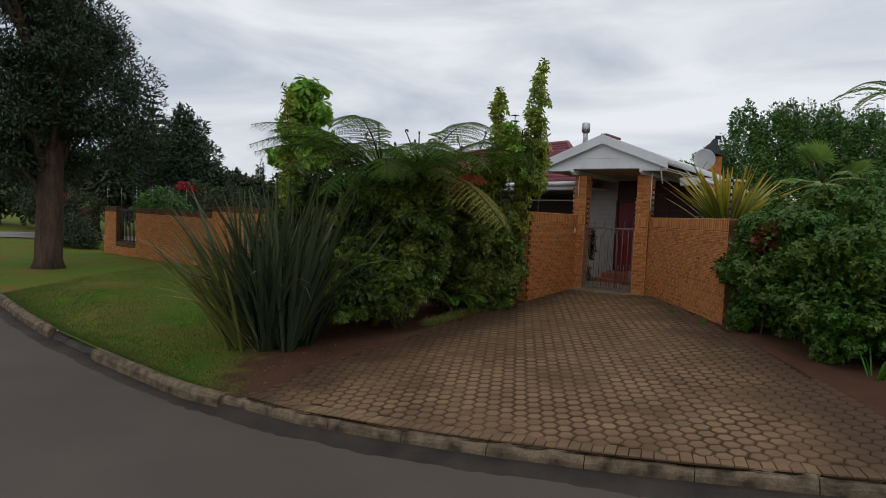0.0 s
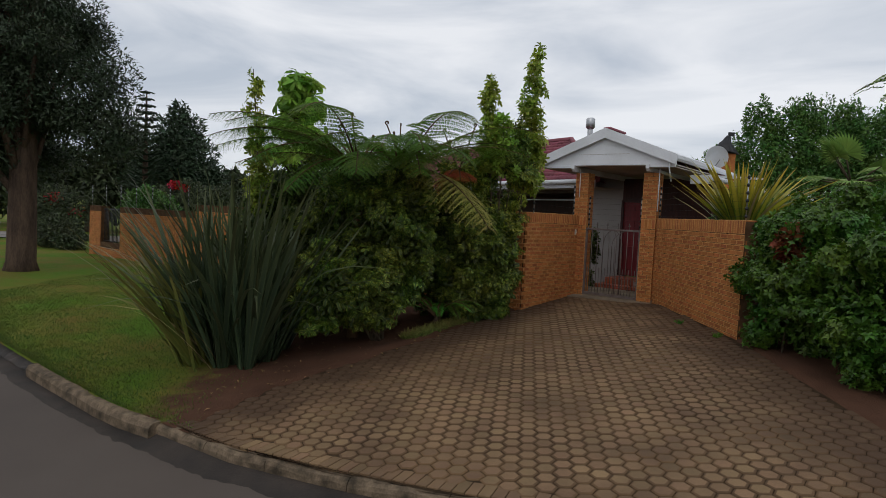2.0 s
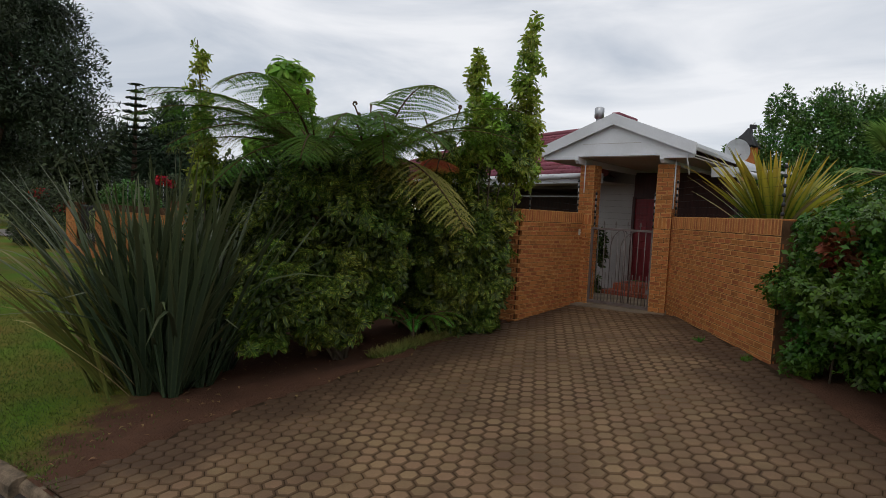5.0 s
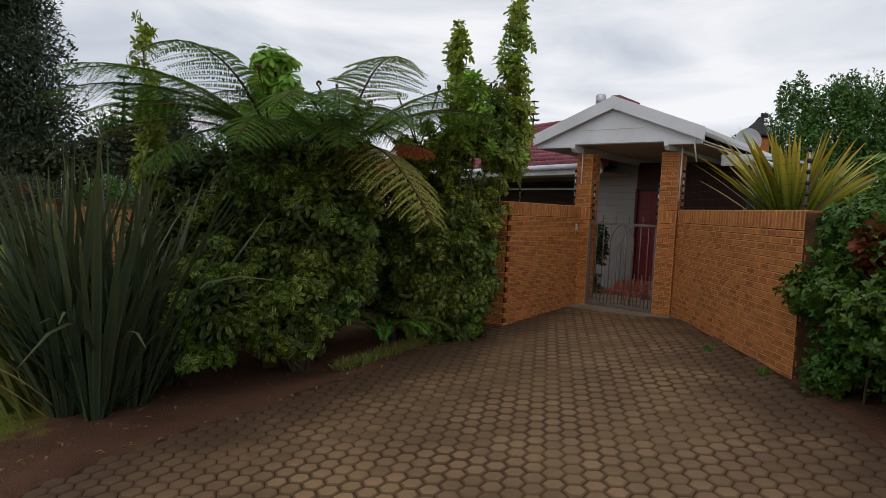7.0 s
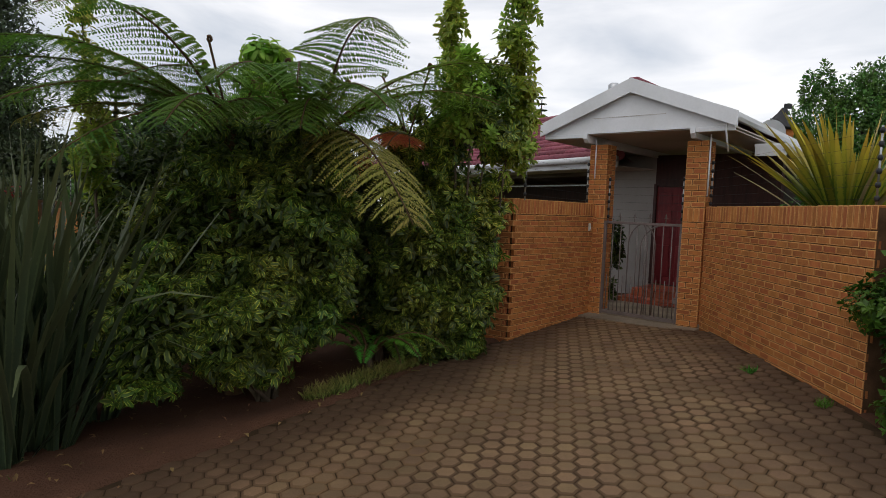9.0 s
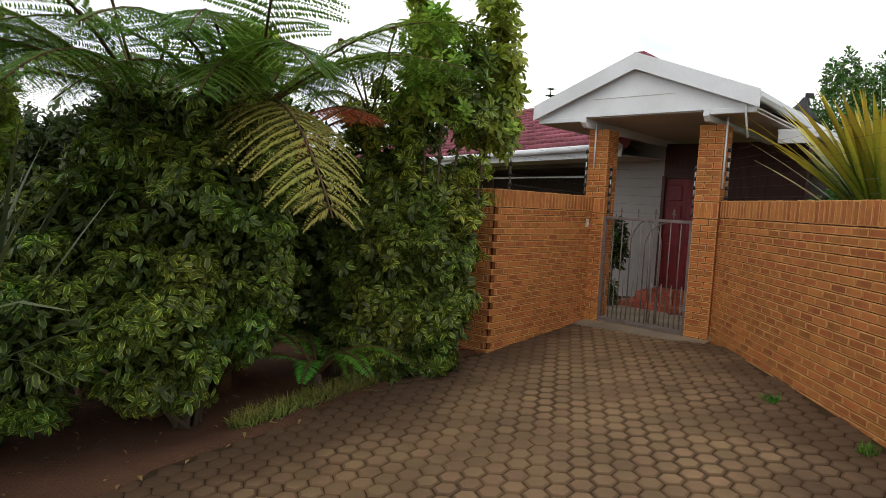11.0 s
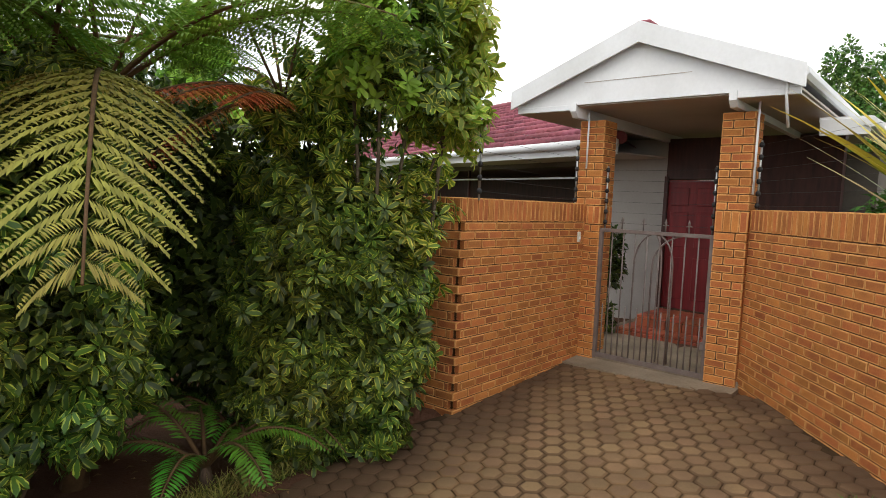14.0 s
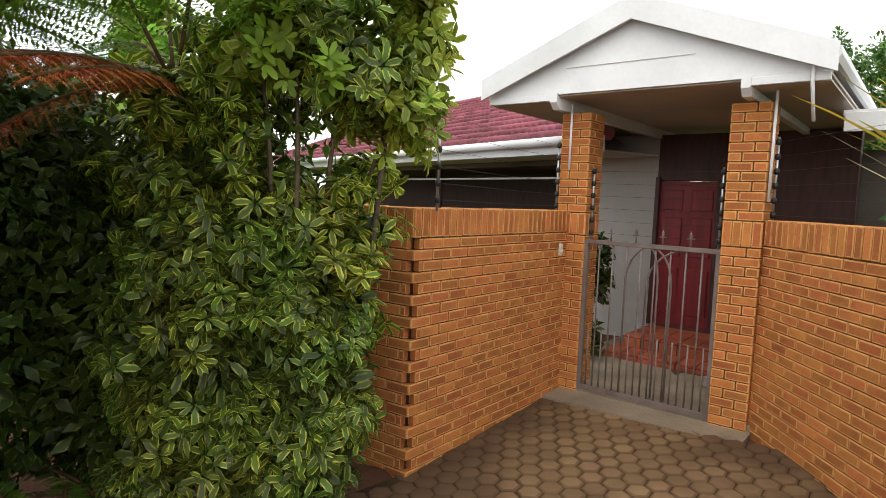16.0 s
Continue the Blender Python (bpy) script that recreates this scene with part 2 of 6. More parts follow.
M_YOUNG = leaf_mat("young_yellow_green_leaf", (0.20, 0.30, 0.035), edge=(0.42, 0.42, 0.07), edge_from=0.6, rough=0.4, through=0.4)
M_LIME = leaf_mat("lime_green_leaf", (0.23, 0.40, 0.05), rough=0.45, through=0.5)
M_FERN_DEAD = leaf_mat("dead_fern_pinnule", (0.40, 0.095, 0.030), rough=0.7, through=0.25, vary=0.3)
M_FERN = leaf_mat("fern_pinnule", (0.088, 0.175, 0.020), rough=0.6, through=0.45, vary=0.3)
M_REDLEAF = leaf_mat("red_brown_leaf", (0.17, 0.045, 0.018), rough=0.6, through=0.25, vary=0.4)
M_FLAX_Y = leaf_mat("yellowing_flax_blade", (0.105, 0.120, 0.028), edge=(0.16, 0.16, 0.04), rough=0.45, through=0.15, tip=(0.20, 0.17, 0.05), vary=0.35, pieces=True)
M_FERN_OLD = leaf_mat("old_fern_pinnule", (0.235, 0.215, 0.042), rough=0.65, through=0.3, vary=0.25)
M_FERN_B = leaf_mat("bright_fern_pinnule", (0.075, 0.21, 0.02), rough=0.5, through=0.35, vary=0.3)
M_FLAX = leaf_mat("flax_blade", (0.034, 0.056, 0.030), edge=(0.06, 0.085, 0.04), rough=0.42, through=0.12, tip=(0.085, 0.10, 0.04), vary=0.35, hue=0.015, pieces=True)
M_DRYBLADE = leaf_mat("dry_blade", (0.36, 0.29, 0.14), rough=0.7, vary=0.2, pieces=True)
M_PINE = leaf_mat("conifer_foliage", (0.034, 0.052, 0.024), rough=0.6, through=0.1, vary=0.5)
M_PINE2 = leaf_mat("far_conifer_foliage", (0.030, 0.054, 0.024), rough=0.6, through=0.1, vary=0.5)
M_RBUSH = leaf_mat("glossy_bush_leaf", (0.058, 0.132, 0.014), edge=(0.17, 0.24, 0.03), edge_from=0.85, rough=0.38, through=0.3, vary=0.5)
M_GUTTER = mat("damp_gutter_silt", (0.044, 0.032, 0.024), 0.7, 0.35, tint=(0.016, 0.012, 0.009), var=0.4, scale=2.5, fine=50, bump=0.6, dist=0.006, coords="World")
M_RTREE = leaf_mat("broadleaf_foliage", (0.075, 0.165, 0.030), rough=0.5, through=0.25, vary=0.5)
M_HEDGE = leaf_mat("far_hedge_leaf", (0.045, 0.062, 0.024), rough=0.6, through=0.15, vary=0.6)
M_GOLD = leaf_mat("golden_strap_leaf", (0.26, 0.29, 0.03), edge=(0.10, 0.17, 0.02), edge_from=0.55, rough=0.4, through=0.3, tip=(0.56, 0.42, 0.05), vary=0.4, pieces=True)
M_PALM = leaf_mat("fan_palm_leaf", (0.20, 0.31, 0.07), rough=0.5, through=0.3, vary=0.35)
M_GRASS = leaf_mat("grass_blade", (0.075, 0.125, 0.018), rough=0.6, through=0.3, vary=0.45, tip=(0.13, 0.15, 0.03))
M_TUFT = leaf_mat("mondo_grass_blade", (0.15, 0.19, 0.035), rough=0.7, through=0.3, vary=0.6, tip=(0.32, 0.25, 0.08))
M_RED = leaf_mat("red_flower", (0.42, 0.02, 0.012), rough=0.5, through=0.3)
M_LITTER = leaf_mat("fallen_leaf", (0.20, 0.12, 0.05), rough=0.8, through=0.1, vary=0.5)


# ---- mesh helpers ----
def part(name, bm, material, parent=None, label=""):
    me = bpy.data.meshes.new(name)
    bm.to_mesh(me)
    bm.free()
    me.materials.append(material)
    ob = new(name, me)
    if parent:
        ob.parent = parent
    if label:
        ob["label"] = label
    return ob


def thing(name, m, label, category, group="", kind=""):
    ob = new(name)
    ob.matrix_world = m
    return tagged(ob, label, category, group, kind)


def box(bm, c, s, m=None, bevel=0.0):
    """A box with middle c and size s, its edges bevelled."""
    r = bmesh.ops.create_cube(bm, size=1.0, matrix=(m or Matrix()) @ Matrix.Translation(c) @ Matrix.Diagonal((*s, 1)))
    if bevel:
        es = list({e for v in r["verts"] for e in v.link_edges})
        bmesh.ops.bevel(bm, geom=es, offset=bevel, segments=1, affect="EDGES")
    return bm


def tube(bm, pts, radii, sides=6, cap=True):
    """A tapered tube along pts."""
    pts = [Vector(p) for p in pts]
    rings = []
    up = Vector((0.31, 0.17, 0.93)).normalized()
    for i, p in enumerate(pts):
        d = (pts[min(i + 1, len(pts) - 1)] - pts[max(i - 1, 0)]).normalized()
        a = d.cross(up if abs(d.dot(up)) < 0.95 else Vector((1, 0, 0))).normalized()
        b = d.cross(a)
        r = radii[i] if hasattr(radii, "__len__") else radii
        rings.append([bm.verts.new(p + (a * math.cos(k * math.tau / sides) + b * math.sin(k * math.tau / sides)) * r) for k in range(sides)])
    for r0, r1 in zip(rings, rings[1:]):
        for k in range(sides):
            f = bm.faces.new((r0[k], r0[(k + 1) % sides], r1[(k + 1) % sides], r1[k]))
            f.smooth = True
    if cap:
        bm.faces.new(rings[0][::-1])
        bm.faces.new(rings[-1])
    return bm


def raw_mesh(name, verts, faces, material, uv=None, parent=None, smooth=False):
    """A mesh from arrays: verts (n, 3), faces (k, 3 or 4), uv a vertex (n, 2)."""
    verts, faces = np.asarray(verts, dtype=np.float32), np.asarray(faces, dtype=np.int32)
    me = bpy.data.meshes.new(name)
    k = faces.shape[1]
    me.vertices.add(len(verts))
    me.vertices.foreach_set("co", verts.ravel())
    me.loops.add(faces.size)
    me.loops.foreach_set("vertex_index", faces.ravel())
    me.polygons.add(len(faces))
    me.polygons.foreach_set("loop_start", np.arange(0, faces.size, k, dtype=np.int32))
    if smooth:
        me.polygons.foreach_set("use_smooth", np.ones(len(faces), dtype=bool))
    if uv is not None:
        lay = me.uv_layers.new(name="UVMap")
        lay.data.foreach_set("uv", np.asarray(uv, dtype=np.float32)[faces.ravel()].ravel())
    me.update(calc_edges=True)
    me.validate()
    me.materials.append(material)
    ob = new(name, me)
    if parent:
        ob.parent = parent
    return ob


def unit(a):
    return a / np.maximum(np.linalg.norm(a, axis=-1, keepdims=True), 1e-6)


def leaves(pos, along, face, length, width, droop=0.25, fold=0.15):
    """Many leaves as six-point folded blades. pos, along, face: (n, 3); length, width: (n,). Gives verts, faces, uv."""
    n = len(pos)
    along = unit(along)
    side = unit(np.cross(along, face))
    nor = np.cross(side, along)
    L, W = np.asarray(length).reshape(-1, 1), np.asarray(width).reshape(-1, 1)
    mid = pos + along * L * 0.56 + nor * L * 0.03
    tip = pos + along * L - nor * L * droop
    le = mid + side * W * 0.5 - nor * W * -fold
    ri = mid - side * W * 0.5 - nor * W * -fold
    v = np.stack([pos, le, mid, ri, tip], axis=1).reshape(-1, 3)
    base = (np.arange(n) * 5)[:, None]
    f = np.concatenate([base + np.array([[0, 2, 1]]), base + np.array([[0, 3, 2]]), base + np.array([[1, 2, 4]]), base + np.array([[2, 3, 4]])])
    u = np.tile(np.array([[0.5, 0], [0, 0.5], [0.5, 0.5], [1, 0.5], [0.5, 1]]), (n, 1))
    return v, f, u


def round_leaves(pos, along, face, length, width, droop=0.30, fold=0.12):
    """Oblong blunt leaflets of eight points, narrow at the stalk, that bend down towards the tip."""
    n = len(pos)
    along = unit(along)
    side = unit(np.cross(along, face))
    nor = np.cross(side, along)
    L, W = np.asarray(length).reshape(-1, 1), np.asarray(width).reshape(-1, 1)
    cols, uv = [pos + along * L * 0.10], [(0.5, 0.0)]
    for t, w in ((0.40, 0.43), (0.78, 0.46)):
        c = pos + along * L * t - nor * L * droop * t * t
        cols += [c + side * W * w + nor * W * fold, c, c - side * W * w + nor * W * fold]
        uv += [(0, t), (0.5, t), (1, t)]
    cols.append(pos + along * L - nor * L * droop)
    uv.append((0.5, 1.0))
    v = np.stack(cols, axis=1).reshape(-1, 3)
    base = (np.arange(n) * 8)[:, None]
    tris = [(0, 2, 1), (0, 3, 2), (1, 2, 5), (1, 5, 4), (2, 3, 6), (2, 6, 5), (4, 5, 7), (5, 6, 7)]
    return v, np.concatenate([base + np.array([q]) for q in tris]), np.tile(np.array(uv), (n, 1))


def lobe_points(rng, lobes, n, shell=0.35):
    """Points in the outer shell of a cluster of uneven ellipsoid lobes (x, y, z, rx, ry, rz), with their outward directions."""
    lobes = np.array(lobes, dtype=float)
    w = (lobes[:, 3] * lobes[:, 4] + lobes[:, 4] * lobes[:, 5] + lobes[:, 3] * lobes[:, 5])
    idx = rng.choice(len(lobes), n, p=w / w.sum())
    d = unit(rng.normal(size=(n, 3)))
    bumps = 1 + 0.13 * np.sin(d[:, :1] * 7 + idx[:, None]) * np.sin(d[:, 1:2] * 6 + 2) + 0.10 * np.sin(d[:, 2:3] * 9 + d[:, :1] * 5)
    r = (1 - shell * rng.random((n, 1)) ** 1.6) * bumps
    p = lobes[idx, :3] + d * lobes[idx, 3:] * r
    out = unit(d / lobes[idx, 3:])
    keep = np.ones(n, dtype=bool)
    for j, lo in enumerate(lobes):
        q = np.linalg.norm((p - lo[:3]) / lo[3:], axis=1)
        keep &= (q > 1 - shell * 1.25) | (idx == j)
    return p[keep], out[keep]


def sublobes(seed, lobes, n, size, flat=0.8):
    """Small clumps over the surface of large lobes, so that a crown is lumpy, with dark gaps."""
    rng = np.random.default_rng(seed)
    p, out = lobe_points(rng, lobes, n, 0.22)
    return [(*q, size * a, size * b, size * c * flat) for q, a, b, c in zip(p, rng.uniform(0.6, 1.4, len(p)), rng.uniform(0.6, 1.4, len(p)), rng.uniform(0.6, 1.4, len(p)))]


def whorl_crown(name, seed, lobes, n, material, parent, petals=7, length=0.13, width=0.045, shell=0.35, tilt=0.45, floor_z=None, blunt=False):
    """A crown of leaf rosettes at twig ends, each a ring of leaflets."""
    rng = np.random.default_rng(seed)
    p, out = lobe_points(rng, lobes, n, shell)
    if floor_z is not None:
        k = p[:, 2] > floor_z
        p, out = p[k], out[k]
    axis = unit(out + np.array([0, 0, 0.5]) + rng.normal(scale=0.4, size=p.shape))
    a = unit(np.cross(axis, rng.normal(size=p.shape)))
    b = np.cross(axis, a)
    P, A, F, L, W = [], [], [], [], []
    for k in range(petals):
        th = k * math.tau / petals + rng.normal(scale=0.2, size=(len(p), 1))
        dirs = a * np.cos(th) + b * np.sin(th)
        s = rng.uniform(0.65, 1.25, size=len(p))
        P.append(p)
        A.append(unit(dirs + axis * tilt * rng.uniform(0.2, 1.4, size=(len(p), 1))))
        F.append(axis)
        L.append(length * s)
        W.append(width * s)
    v, f, u = (round_leaves if blunt else leaves)(np.concatenate(P), np.concatenate(A), np.concatenate(F), np.concatenate(L), np.concatenate(W))
    return raw_mesh(name, v, f, material, u, parent)


def leaf_crown(name, seed, lobes, n, material, parent, length=0.12, width=0.06, shell=0.5, hang=0.0, floor_z=None, blunt=False):
    """A crown of single leaves pointing out and every way."""
    rng = np.random.default_rng(seed)
    p, out = lobe_points(rng, lobes, n, shell)
    if floor_z is not None:
        k = p[:, 2] > floor_z
        p, out = p[k], out[k]
    al = unit(out + rng.normal(scale=0.7, size=p.shape) - np.array([0, 0, hang]))
    s = rng.uniform(0.6, 1.35, size=len(p))
    v, f, u = (round_leaves if blunt else leaves)(p, al, unit(out + np.array([0, 0, 0.7]) + rng.normal(scale=0.5, size=p.shape)), length * s, width * s)
    return raw_mesh(name, v, f, material, u, parent)


def blade_fan(seed, n, base, spread, height, width, material, parent, lean=(0.1, 0.9), droop=0.5, sector=None, segs=7, fans=0):
    """Sword-shaped blades, each a part, that rise from a clump and lean outward, some folded over."""
    rng = np.random.default_rng(seed)
    hubs = [(math.tau * k / max(fans, 1) + rng.uniform(-0.3, 0.3), rng.uniform(0.3, 1.0)) for k in range(fans)]
    for i in range(n):
        th = rng.uniform(*(sector or (0, math.tau)))
        out = np.array([math.cos(th), math.sin(th), 0])
        ln = rng.uniform(*lean)
        h = height * rng.uniform(0.6, 1.08)
        w = width * rng.uniform(0.7, 1.2)
        p0 = np.array(base) + out * spread * rng.random() ** 0.6 + np.array([0, 0, -0.05])
        if hubs:
            ha, hr = hubs[i % fans]
            p0 = np.array(base) + np.array([math.cos(ha), math.sin(ha), 0]) * spread * hr + out * 0.08 + np.array([0, 0, -0.05])
            out = unit((out + 0.5 * np.array([math.cos(ha), math.sin(ha), 0]))[None])[0]
        sd = np.array([-out[1], out[0], 0]) + rng.normal(scale=0.35, size=3)
        sd = sd / np.linalg.norm(sd)
        d = droop * rng.uniform(0.1, 1.0) ** 2
        V, U, F = [], [], []
        for k in range(segs + 1):
            t = k / segs
            r = ln * t * h * (0.75 + 0.25 * t) + d * h * max(0, t - 0.55) ** 1.5
            z = h * t * math.sqrt(max(0.05, 1 - (ln * 0.62) ** 2)) - d * h * 1.6 * max(0, t - 0.5) ** 2
            ww = max(0.004, w * (0.55 + 0.9 * t - 1.45 * t ** 2.6))
            c = p0 + out * r + np.array([0, 0, z])
            V += [c - sd * ww / 2, c + out * -0.014 * (1 - t), c + sd * ww / 2]
            U += [(0, t), (0.5, t), (1, t)]
        for k in range(segs):
            a = k * 3
            F += [(a, a + 1, a + 4, a + 3), (a + 1, a + 2, a + 5, a + 4)]
        raw_mesh("blade", np.array(V), F, material, U, parent, smooth=True)


def frond(name, seed, base, azimuth, length, rise, arch, width, material, parent, pinnae=20, twist=0.0, detail=24):
    """A twice-divided fern frond on an arching rachis: pinnae to both sides, each with small pinnules."""
    rng = np.random.default_rng(seed)
    d = np.array([math.cos(azimuth), math.sin(azimuth), 0.0])
    sd = np.array([-d[1], d[0], 0.0])
    def at(t):
        return np.array(base) + d * length * (t * 0.93) + np.array([0, 0, 1.0]) * length * (rise * t - arch * t * t)
    bm = bmesh.new()
    tube(bm, [at(k / 10) for k in range(11)], [0.016 * (1 - 0.85 * k / 10) + 0.002 for k in range(11)], 5)
    stem = part("rachis", bm, M_FERNSTEM, parent)
    P, A, N, L, W = [], [], [], [], []
    gap = length * 0.83 / pinnae
    for i in range(pinnae):
        t = 0.16 + 0.83 * (i + 0.5) / pinnae
        p = at(t)
        tan = at(min(t + 0.02, 1.0)) - at(t - 0.02)
        tan = tan / np.linalg.norm(tan)
        nor = np.cross(tan, sd)
        nor = nor * (1 if nor[2] > 0 else -1)
        env = math.sin(math.pi * min(1, (t - 0.08) / 0.94)) ** 0.5 * (1.2 - 0.5 * t)
        for s in (-1, 1):
            ax = sd * s * math.cos(twist) + tan * 0.55 - nor * rng.uniform(0.0, 0.2)
            ax = ax / np.linalg.norm(ax)
            pl, sag = width * 0.5 * env * rng.uniform(0.85, 1.1), rng.uniform(0.2, 1.6)
            if detail == 1:
                P.append(p)
                A.append(ax)
                N.append(nor)
                L.append(pl)
                W.append(gap * 0.8)
                continue
            for k in range(detail):
                q = (k + 0.4) / detail
                c = p + ax * pl * q + tan * pl * 0.10 * q * q - nor * pl * (0.22 + 0.16 * sag) * q * q
                for s2 in (-1, 1):
                    P.append(c)
                    A.append(tan * s2 + ax * rng.uniform(0.35, 0.65) - nor * rng.uniform(0.0, 0.25))
                    N.append(nor)
                    L.append(gap * rng.uniform(0.62, 0.80) * (1.12 - q) ** 0.6 + 0.004)
                    W.append(pl / detail * 0.95)
    v, f, u = leaves(np.array(P), np.array(A), np.array(N), np.array(L), np.array(W), droop=0.1, fold=0.05)
    raw_mesh("pinnae", v, f, material, u, stem)
    return stem


# ---- the lie of the land ----
def kerb_y(x):
    xs = (-2000, -60, -22, -15, -10.5, -8.67, -7.13, -5.54, -4.23, -3.29, -2.1, -1.0, 0.0, 1.3, 2.5, 3.6, 6.0, 12.0, 40.0, 2000)
    ys = (34, 34, 21.0, 14.0, 9.75, 8.2, 7.0, 5.94, 5.1, 4.58, 3.84, 3.36, 2.99, 2.58, 2.28, 2.05, 1.7, 1.2, 0.5, 0.5)
    return float(np.interp(x, xs, ys))


def ground_z(x, y):
    dip = 0.06 * min(max((y - 9.0) / 2.5, 0.0), 1.0) * min(max((x - 1.0) / 2.0, 0.0), 1.0)
    return 0.0805 * min(max(x, -3.8), 6.0) + 0.0361 * min(max(y, -30.0), 12.5) - 0.618 - dip


def road_z(x, y):
    k = kerb_y(x)
    return ground_z(x, k) - 0.165 + 0.012 * max(-6.0, min(0.0, y - k)) * -0.6


def spread(a, b, n, far, g=1.35):
    """Even steps from a to b, then widening steps out to far on both sides."""
    mid = list(np.linspace(a, b, n))
    s = mid[1] - mid[0]
    lo, hi = [], []
    p, d = a, s
    while p > -far:
        d *= g
        p -= d
        lo.append(p)
    p, d = b, s
    while p < far:
        d *= g
        p += d
        hi.append(p)
    return lo[::-1] + mid + hi


PAVE_L = [(-2.90, 4.25), (-2.47, 5.49), (-1.58, 6.95), (-0.67, 8.37), (0.26, 10.00), (0.72, 10.40)]
PAVE_R = [(3.90, 2.05), (3.85, 5.29), (3.84, 7.75)]


def pave_left_x(y):
    return float(np.interp(y, [p[1] for p in PAVE_L], [p[0] for p in PAVE_L]))


def pave_right_x(y):
    return float(np.interp(y, [p[1] for p in PAVE_R], [p[0] for p in PAVE_R]))


# ---- ground, road, kerb ----
def build_ground():
    xs = spread(-13.0, 7.0, 134, 2500.0)
    offs = [0.0, 0.1, 0.2, 0.35] + list(np.arange(0.5, 12.1, 0.25))
    d = 0.25
    while offs[-1] < 2500:
        d *= 1.4
        offs.append(offs[-1] + d)
    V, soil = [], []
    for x in xs:
        for o in offs:
            y = kerb_y(x) + o
            n = noise.noise((x * 0.9, y * 0.9, 0)) * 0.03 + noise.noise((x * 4, y * 4, 3)) * 0.012
            edge = pave_left_x(y)
            on_drive = edge + 0.10 < x < pave_right_x(y) - 0.08 and y < 12.6 and o > 0.05
            n = -0.06 if on_drive else max(n, -0.005) + (0.022 if edge - 0.3 < x < pave_right_x(y) + 0.4 and y < 10.6 and o > 0.3 else 0.0)
            V.append((x, y, ground_z(x, y) + n - (0.0 if o > 0.05 else 0.01)))
            bed = min(1.0, max(0.0, (x - (-4.3 - 0.10 * (y - 5))) / 1.7)) if y < 16 else 0.0
            soil.append(bed)
    r = len(offs)
    F = [(i * r + j, (i + 1) * r + j, (i + 1) * r + j + 1, i * r + j + 1) for i in range(len(xs) - 1) for j in range(r - 1)]
    m = mat("lawn_and_soil", (0.078, 0.155, 0.013), 0.95, 0.1, tint=(0.16, 0.125, 0.028), var=0.45, scale=0.9, fine=45, bump=0.9, dist=0.02, coords="World")
    n, l = m.node_tree.nodes, m.node_tree.links
    at = n.new("ShaderNodeAttribute")
    at.attribute_name = "soil"
    nz = n.new("ShaderNodeTexNoise")
    nz.inputs["Scale"].default_value, nz.inputs["Detail"].default_value = 3.0, 8
    g = n.new("ShaderNodeNewGeometry")
    l.new(g.outputs["Position"], nz.inputs["Vector"])
    ad = n.new("ShaderNodeMath")
    ad.operation = "ADD"
    l.new(at.outputs["Fac"], ad.inputs[0])
    l.new(nz.outputs["Fac"], ad.inputs[1])
    mr = n.new("ShaderNodeMapRange")
    mr.inputs["From Min"].default_value, mr.inputs["From Max"].default_value = 0.85, 1.1
    l.new(ad.outputs[0], mr.inputs["Value"])
    earth = n.new("ShaderNodeMixRGB")
    earth.inputs["Color1"].default_value, earth.inputs["Color2"].default_value = (0.125, 0.061, 0.037, 1), (0.058, 0.029, 0.018, 1)
    l.new(nz.outputs["Fac"], earth.inputs["Fac"])
    mx = n.new("ShaderNodeMixRGB")
    b = n["Principled BSDF"]
    grass = b.inputs["Base Color"].links[0].from_socket
    l.new(mr.outputs[0], mx.inputs["Fac"])
    l.new(grass, mx.inputs["Color1"])
    l.new(earth.outputs[0], mx.inputs["Color2"])
    l.new(mx.outputs[0], b.inputs["Base Color"])
    ob = raw_mesh("ground", V, F, m, smooth=True)
    a = ob.data.attributes.new("soil", "FLOAT", "POINT")
    a.data.foreach_set("value", np.array(soil, dtype=np.float32))
    tagged(ob, "mown green lawn with a bare brown soil planting bed", "ground", kind="structure")

    roffs = [0.0, 0.15, 0.3, 0.5, 0.8, 1.2, 1.8, 2.5, 3.5, 5, 7, 10, 15, 25, 45, 90, 200, 500, 1200, 2500]
    V = [(x, kerb_y(x) - o, road_z(x, kerb_y(x) - o)) for x in xs for o in roffs]
    r = len(roffs)
    F = [(i * r + j, i * r + j + 1, (i + 1) * r + j + 1, (i + 1) * r + j) for i in range(len(xs) - 1) for j in range(r - 1)]
    ob = raw_mesh("road", V, F, M_ROAD, smooth=True)
    tagged(ob, "smooth grey-brown asphalt suburban road", "road", kind="structure")

    # the side road beyond the lawn
    V, F = [], []
    for i, x in enumerate(np.linspace(-70, -8, 40)):
        yc = 27.0 + (x + 22) * 0.22
        for o in (-2.4, 2.4):
            V.append((x, yc + o, ground_z(x, 13) + 0.05))
    F = [(2 * i, 2 * i + 2, 2 * i + 3, 2 * i + 1) for i in range(39)]
    ob = raw_mesh("road_far", V, F, mat("pale_asphalt", (0.30, 0.27, 0.25), 0.8, 0.3, scale=0.4, fine=40, coords="World"))
    tagged(ob, "pale grey side road beyond the lawn", "road", kind="structure")


